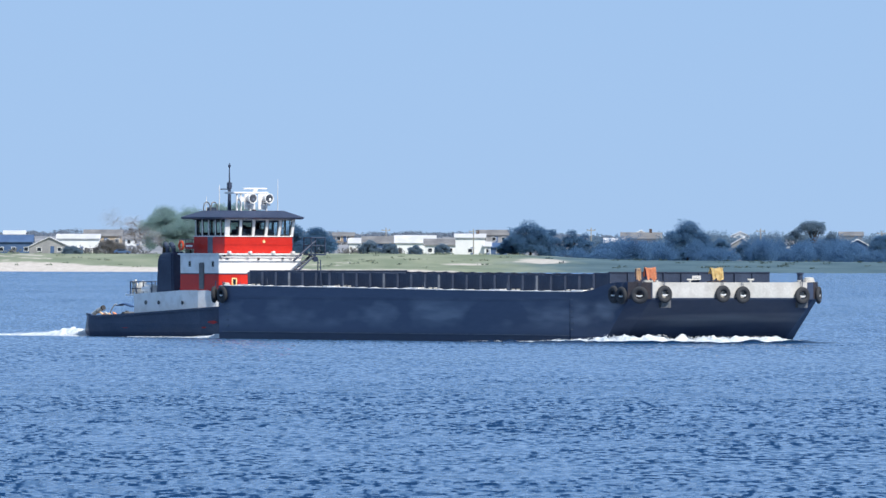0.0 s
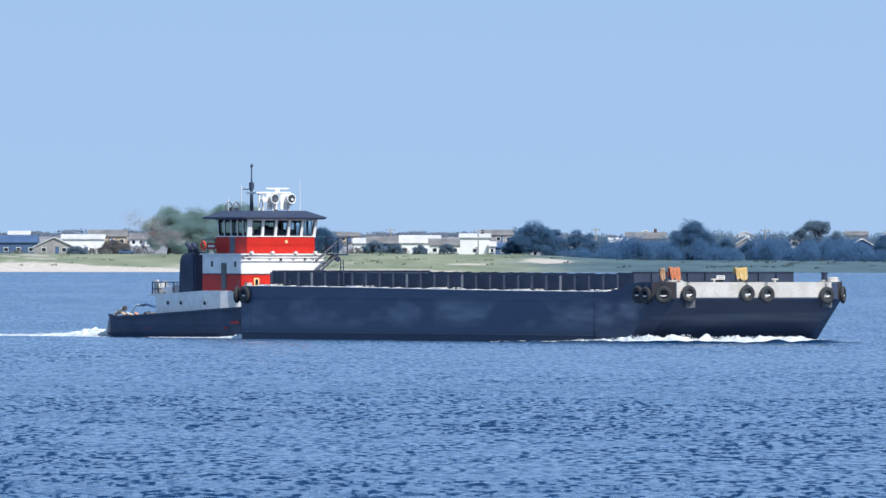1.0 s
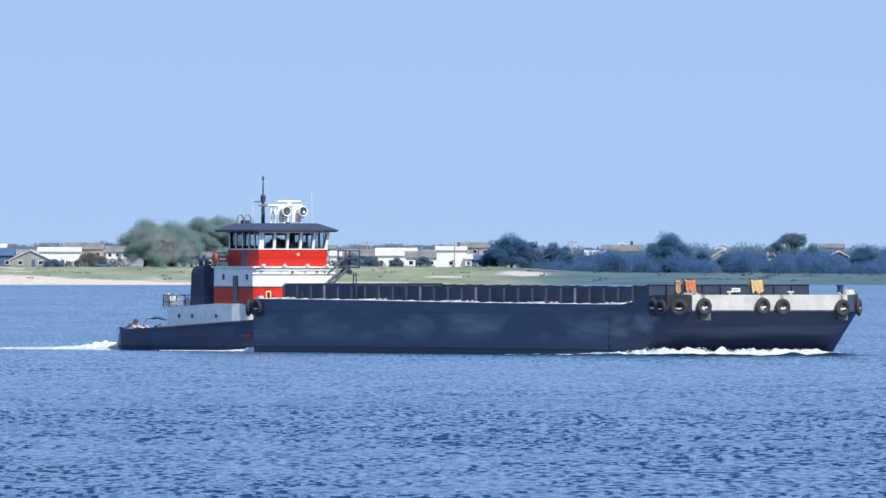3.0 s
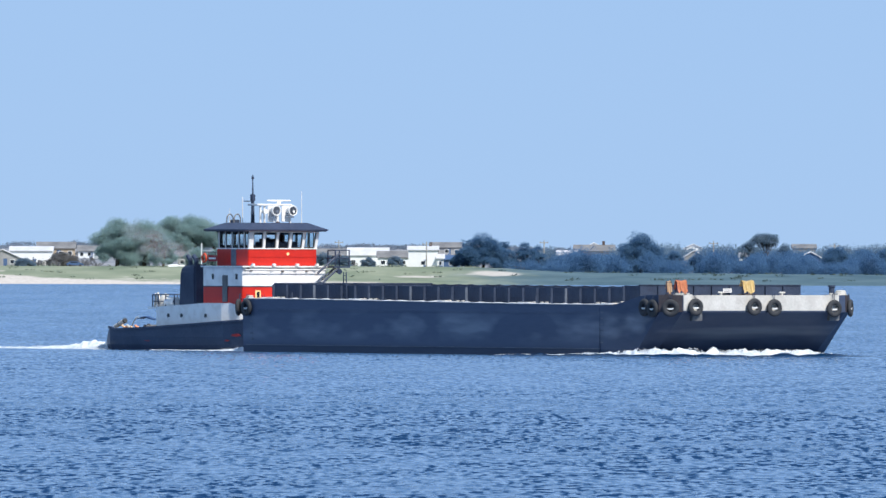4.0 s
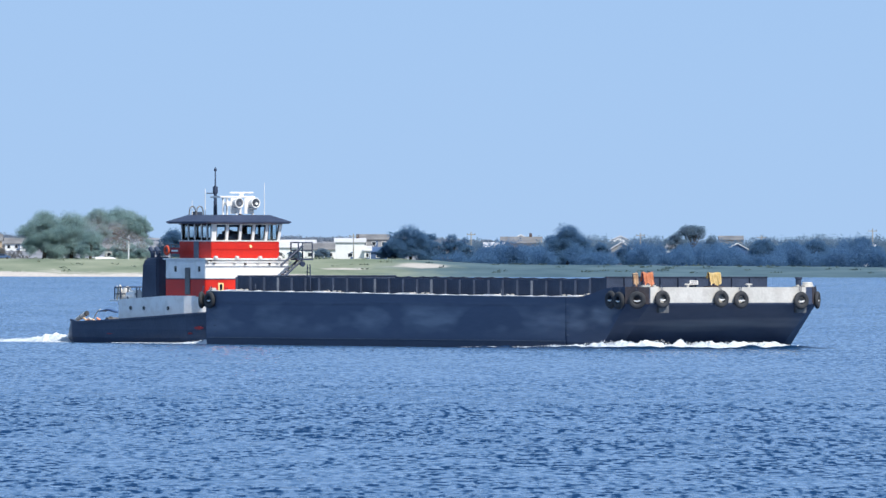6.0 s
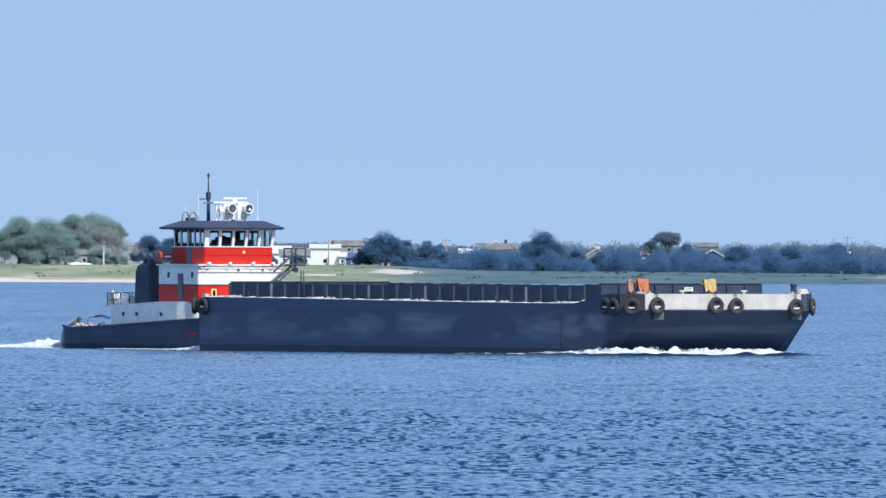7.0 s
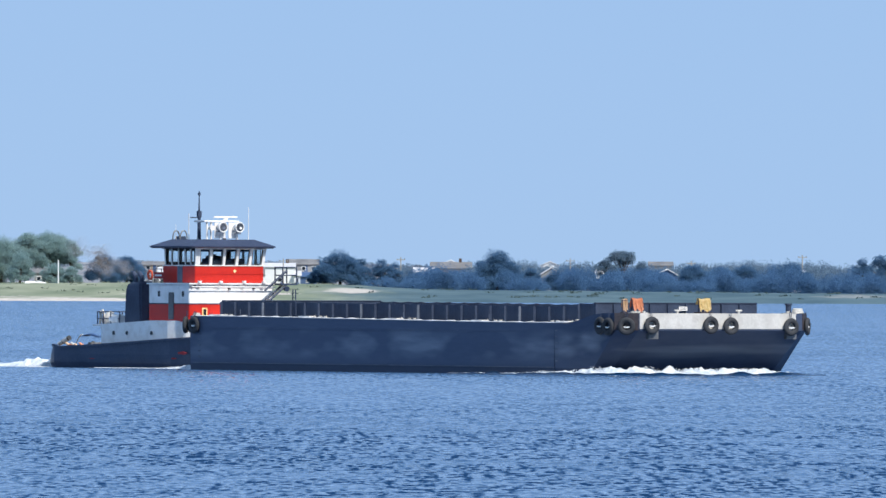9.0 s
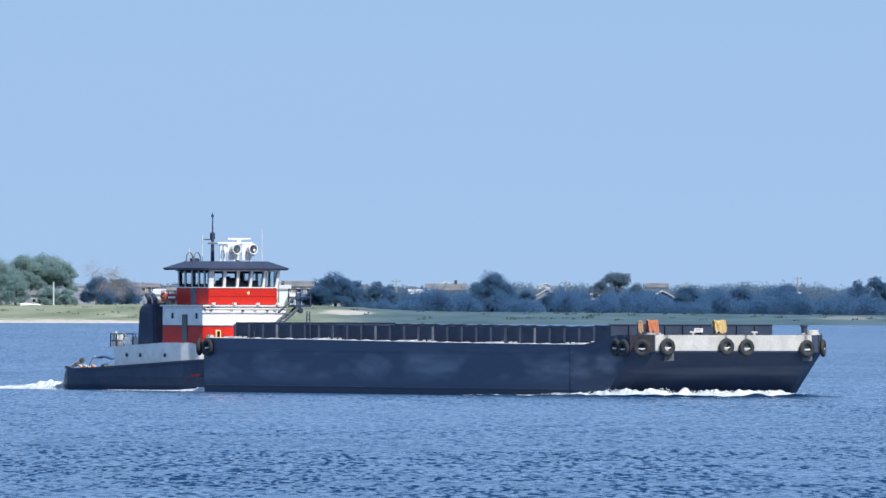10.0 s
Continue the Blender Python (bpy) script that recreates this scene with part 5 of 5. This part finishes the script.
    H(618, 652, 431, 423, 3870, SIDING, ROOFLIGHT, "small white house behind the dune", windows=2)
    H(642, 704, 431, 420, 3850, BLUESIDING, ROOF, "dark blue-grey house with a grey roof", windows=3)
    H(700, 770, 430, 418, 3840, SIDING, ROOFLIGHT, "white house with a pale roof", windows=4)
    H(752, 806, 434, 424, 3815, SIDING, ROOF, "low white wing of the shore house", windows=3)
    H(806, 858, 421, 415, 3800, SIDING, ROOFLIGHT, "tall plain white house on the dune", windows=1, chimney=True)
    H(857, 868, 436, 429, 3799, SIDING, ROOFLIGHT, "white lean-to beside the tall house", windows=1)
    H(862, 902, 438, 431, 3830, BLUESIDING, BLUESIDING, "blue shed beside the white house", windows=1)
    H(848, 900, 416, 408, 4180, GREYSIDING, ROOF, "grey house on the far ridge", windows=3)
    H(1070, 1104, 430, 422, 3990, TANSIDING, ROOFLIGHT, "tan house above the thicket", windows=2)
    H(1100, 1170, 422, 412, 4060, TANSIDING, ROOF, "brown house on the far ridge", windows=4, chimney=True)
    H(1118, 1150, 416, 408, 4150, SIDING, SIDING, "white gabled house on the far ridge", gable_front=True, windows=2)
    H(1288, 1336, 436, 421, 3850, GREYSIDING, ROOFLIGHT, "grey gabled house among the shrubs", gable_front=True, windows=2)
    H(1294, 1326, 417, 410, 4140, SIDING, ROOFLIGHT, "white gabled house on the far ridge", gable_front=True, windows=2)
    H(1486, 1526, 416, 410, 4160, GREYSIDING, ROOF, "grey house on the far ridge", windows=4)
    H(1500, 1534, 432, 423, 3852, BLUESIDING, SIDING, "dark house with a white-edged gable", gable_front=True, windows=1)
    H(1392, 1412, 432, 424, 3850, SIDING, ROOFLIGHT, "small white house among the shrubs", windows=1)
    H(398, 446, 433, 425, 3840, GREYSIDING, ROOF, "grey house with a dark roof under the trees", windows=3)
    H(1742, 1760, 432, 425, 3850, SIDING, ROOFLIGHT, "small white house among the shrubs", windows=1)
    for px, top, y in ((683, 404, 3880), (838, 406, 3790), (1046, 403, 3860), (1346, 404, 3790), (1757, 396, 3880), (1560, 408, 3900)):
        utility_pole(px, top, y)
    for px, top in ((440, 410), ):
        utility_pole(px, top, 3775, "slim pale post on the dune", arm=False)
    # car and boats
    x, z = shore(216, 447, 3775)
    car = thing("car", "dark blue car parked on the dune", "car", pose(x, 3775, land_height(x, 3775)))
    bm = loft(bmesh.new(), [[(a, yy, b) for a, b in ((-2.3, 0.35), (2.3, 0.35), (2.3, 0.8), (1.3, 0.95), (0.7, 1.45), (-1.3, 1.45), (-1.9, 0.95), (-2.3, 0.9))] for yy in (-0.85, 0.85)])
    bmesh.ops.bevel(bm, geom=list(bm.edges), offset=0.08, segments=2, affect="EDGES")
    part("body", bm, BLUESIDING, car)
    part("side_glass", boxed(-1.2, 0.75, -0.87, -0.8, 0.98, 1.35), DARKPANE, car)
    for xx in (-1.4, 1.4):
        for yy in (-0.85, 0.85):
            part("wheel", rod(bmesh.new(), (xx, yy - 0.1, 0.33), (xx, yy + 0.1, 0.33), 0.33, 14), RUBBER, car)
    for px, sz in ((392, 1.0), (408, 0.8)):
        x, z = shore(px, 443, 3770)
        boat = thing("rowing_boat", "white overturned rowing boat on the grass", "boat", pose(x, 3770, land_height(x, 3770) - 0.1, 0, 0, 12), group="boats on the dune")
        bm = loft(bmesh.new(), [[(xx * sz, yy * w * sz, zz * w * sz) for yy, zz in ((-0.8, 0), (-0.65, 0.5), (0, 0.8), (0.65, 0.5), (0.8, 0))] for xx, w in ((-2.2, 0.7), (-1, 1), (0.6, 1.0), (1.7, 0.7), (2.4, 0.12))])
        part("hull", bm, SIDING, boat)


build_shore()


# ---- deck things on the barge ----
def build_deck_things():
    group = "bitts along the barge's deck edge"
    proto = thing("mooring_bitts", "pale double mooring bitts on the barge's deck", "bitts", group=group)
    part("base", boxed(-0.55, 0.55, -0.22, 0.22, 0, 0.08, bevel=0.02), BOWWHITE, proto)
    for x in (-0.32, 0.32):
        part("post", rod(rod(bmesh.new(), (x, 0, 0.05), (x, 0, 0.13), 0.1, 12), (x, 0, 0.13), (x, 0, 0.18), 0.13, 12), BOWWHITE, proto)
    first = True
    for x in (-50.4, -38.2, -26.9, -16.2, -9.2, -6.2):
        m = pose(x, -BW + 0.5, sheer(x) - 0.03)
        on_tow(proto if first else copy_thing(proto, m), m)
        first = False
    for y in (-6.6, -6.0, 6.5):
        m = pose(-0.9, y, sheer(-0.9) - 0.03, 0, 0, 30 * y)
        on_tow(copy_thing(proto, m), m)
    proto = thing("deck_post", "thin pale steel post on the deck edge", "post", group="posts along the barge")
    part("tube", rod(bmesh.new(), (0, 0, 0), (0, 0, 0.55), 0.018, 8), PALESTEEL, proto)
    part("foot", boxed(-0.12, 0.12, -0.12, 0.12, 0, 0.05), EDGE, proto)
    first = True
    for x in (-49.2, -39.0, -28.3, -17.6):
        m = pose(x, -BW + 0.7, sheer(x) - 0.03)
        on_tow(proto if first else copy_thing(proto, m), m)
        first = False
    proto = thing("hatch_cover", "low pale hatch cover on the barge's deck edge", "hatch", group="hatches along the barge")
    part("lid", boxed(-0.75, 0.75, -0.3, 0.3, 0.06, 0.15, bevel=0.03), WHITE, proto)
    part("frame", boxed(-0.7, 0.7, -0.26, 0.26, 0, 0.07), STEEL, proto)
    part("dog", rods([((0.82, 0, 0.02), (0.95, 0, 0.2))], 0.03, 6), WHITE, proto)
    first = True
    for x in (-51.9, -40.4, -29.3, -18.6, -8.1):
        m = pose(x, -BW + 0.6, sheer(x) - 0.03)
        on_tow(proto if first else copy_thing(proto, m), m)
        first = False
    # cloth over bow gear
    def cloth(label, material, w, d, h, at, seed):
        c = thing("draped_rack", label, "cloth")
        rng = random.Random(seed)
        part("bed", boxed(-d / 2, d / 2, -w / 2, w / 2, -0.02, 0.1), RUST, c)
        for s in (-1, 1):
            part("upright", rods([((0, s * w * 0.42, 0.05), (0, s * w * 0.42, h - 0.1))], 0.05), BLACK, c)
        part("bar", rods([((0, -w * 0.48, h - 0.12), (0, w * 0.48, h - 0.12))], 0.06), BLACK, c)
        cols, rowsn = 22, 15
        bm = bmesh.new()
        grid = []
        for k in range(cols):
            v = k / (cols - 1)
            ripple = math.sin(v * 17 + seed) + 0.6 * math.sin(v * 31 + 2 * seed)
            hang = h * (0.8 + 0.08 * math.sin(v * 9 + seed) + 0.06 * rng.uniform(-1, 1))
            back = h * (0.55 + 0.15 * math.sin(v * 6 + 2 * seed))
            line = []
            for u in np.linspace(-1, 1, rowsn):
                drop = max(0.0, abs(u) - 0.12) / 0.88
                side = 1 if u > 0 else -1
                x = side * (0.1 + 0.22 * drop + 0.05 * ripple * drop) * d * min(1.0, abs(u) / 0.12)
                z = h + 0.03 * math.sin(v * 7 + seed) - (hang if u > 0 else back) * drop
                y = (v - 0.5) * w * (1 - 0.1 * drop * math.sin(v * 5 + seed)) + 0.015 * rng.uniform(-1, 1)
                line.append(bm.verts.new((x, y, z)))
            grid.append(line)
        for k in range(cols - 1):
            for q in range(rowsn - 1):
                bm.faces.new((grid[k][q], grid[k + 1][q], grid[k + 1][q + 1], grid[k][q + 1]))
        bmesh.ops.solidify(bm, geom=list(bm.faces), thickness=0.02)
        part("sheet", bm, material, c, smooth=True)
        on_tow(c, at)

    zd = sheer(-2.4) - 0.03
    cloth("orange cloth in folds draped over a rack", ORANGE, 0.86, 0.8, 1.05, pose(-2.4, -5.35, zd), 1)
    cloth("small faded pink cloth draped over a rack", PALECLOTH, 0.42, 0.4, 1.0, pose(-2.6, -6.2, zd), 3)
    cloth("yellow cloth in folds draped over a rack", YELLOW, 0.98, 0.9, 1.04, pose(-2.4, 0.22, zd), 2)
    post = thing("bow_bollard", "dark steel bollard at the barge's corner", "bollard")
    part("drum", rod(rod(bmesh.new(), (0, 0, 0), (0, 0, 0.65), 0.2, 12), (0, 0, 0.6), (0, 0, 0.72), 0.27, 12), BLACK, post)
    part("foot", boxed(-0.35, 0.35, -0.35, 0.35, 0, 0.06), BLACK, post)
    on_tow(post, pose(-1.5, 6.7, sheer(-1.5) - 0.03))
    roll = thing("rope_coil", "coil of pale mooring rope on the bow deck", "rope")
    for i in range(3):
        part("turn", ring(bmesh.new(), (0, 0, 0.08 + 0.11 * i), (0, 0, 1), 0.36 - 0.04 * i, 0.08, 20, 8), BOWWHITE, roll, smooth=True)
    on_tow(roll, pose(-1.0, 7.1, sheer(-1.0) - 0.03))
    for y in (-3.2, 1.9):
        m = pose(-0.6, y, sheer(-0.6) - 0.03)
        c = thing("deck_cleat", "small pale steel cleat on the bow deck", "cleat", group="cleats on the bow")
        part("horn", rods([((0, -0.25, 0.22), (0, 0.25, 0.22))], 0.06), BOWWHITE, c)
        part("stem", rods([((0, 0, 0), (0, 0, 0.22))], 0.08), BOWWHITE, c)
        on_tow(c, m)
    frame_ = thing("ladder", "narrow dark steel ladder against the coaming", "ladder")
    for s in (-0.16, 0.16):
        part("stile", rods([((s * 1.6, 0, 0), (s, 0, 2.0))], 0.04), BLACK, frame_)
    for i in range(6):
        part("rung", rods([((-0.22, 0, 0.25 + 0.3 * i), (0.22, 0, 0.25 + 0.3 * i))], 0.025, 6), BLACK, frame_)
    on_tow(frame_, pose(-42.6, -7.0, sheer(-42.6) - 0.03))
    sign = thing("notice_plate", "small white plate with illegible dark bars on the coaming", "sign")
    part("plate", boxed(0, 0.03, -0.35, 0.35, 0, 0.28), WHITE, sign)
    for k in (0.07, 0.17):
        part("bar", boxed(0.03, 0.036, -0.26, 0.26, k, k + 0.04), BLACK, sign)
    on_tow(sign, pose(-5.2, 0.45, sheer(-5.4) + 0.62))


build_deck_things()


# ---- the way of the tow ----
def motions():
    walk(sea, [(t, pose(-0.45 * t, -0.7 * t, SEA)) for t in (0.0, 5.0, 10.0)])
    for ob, local in afloat:
        walk(ob, [(t, tow_pose(t) @ local) for t in (0.0, 2.5, 5.0, 7.5, 10.0)])


motions()
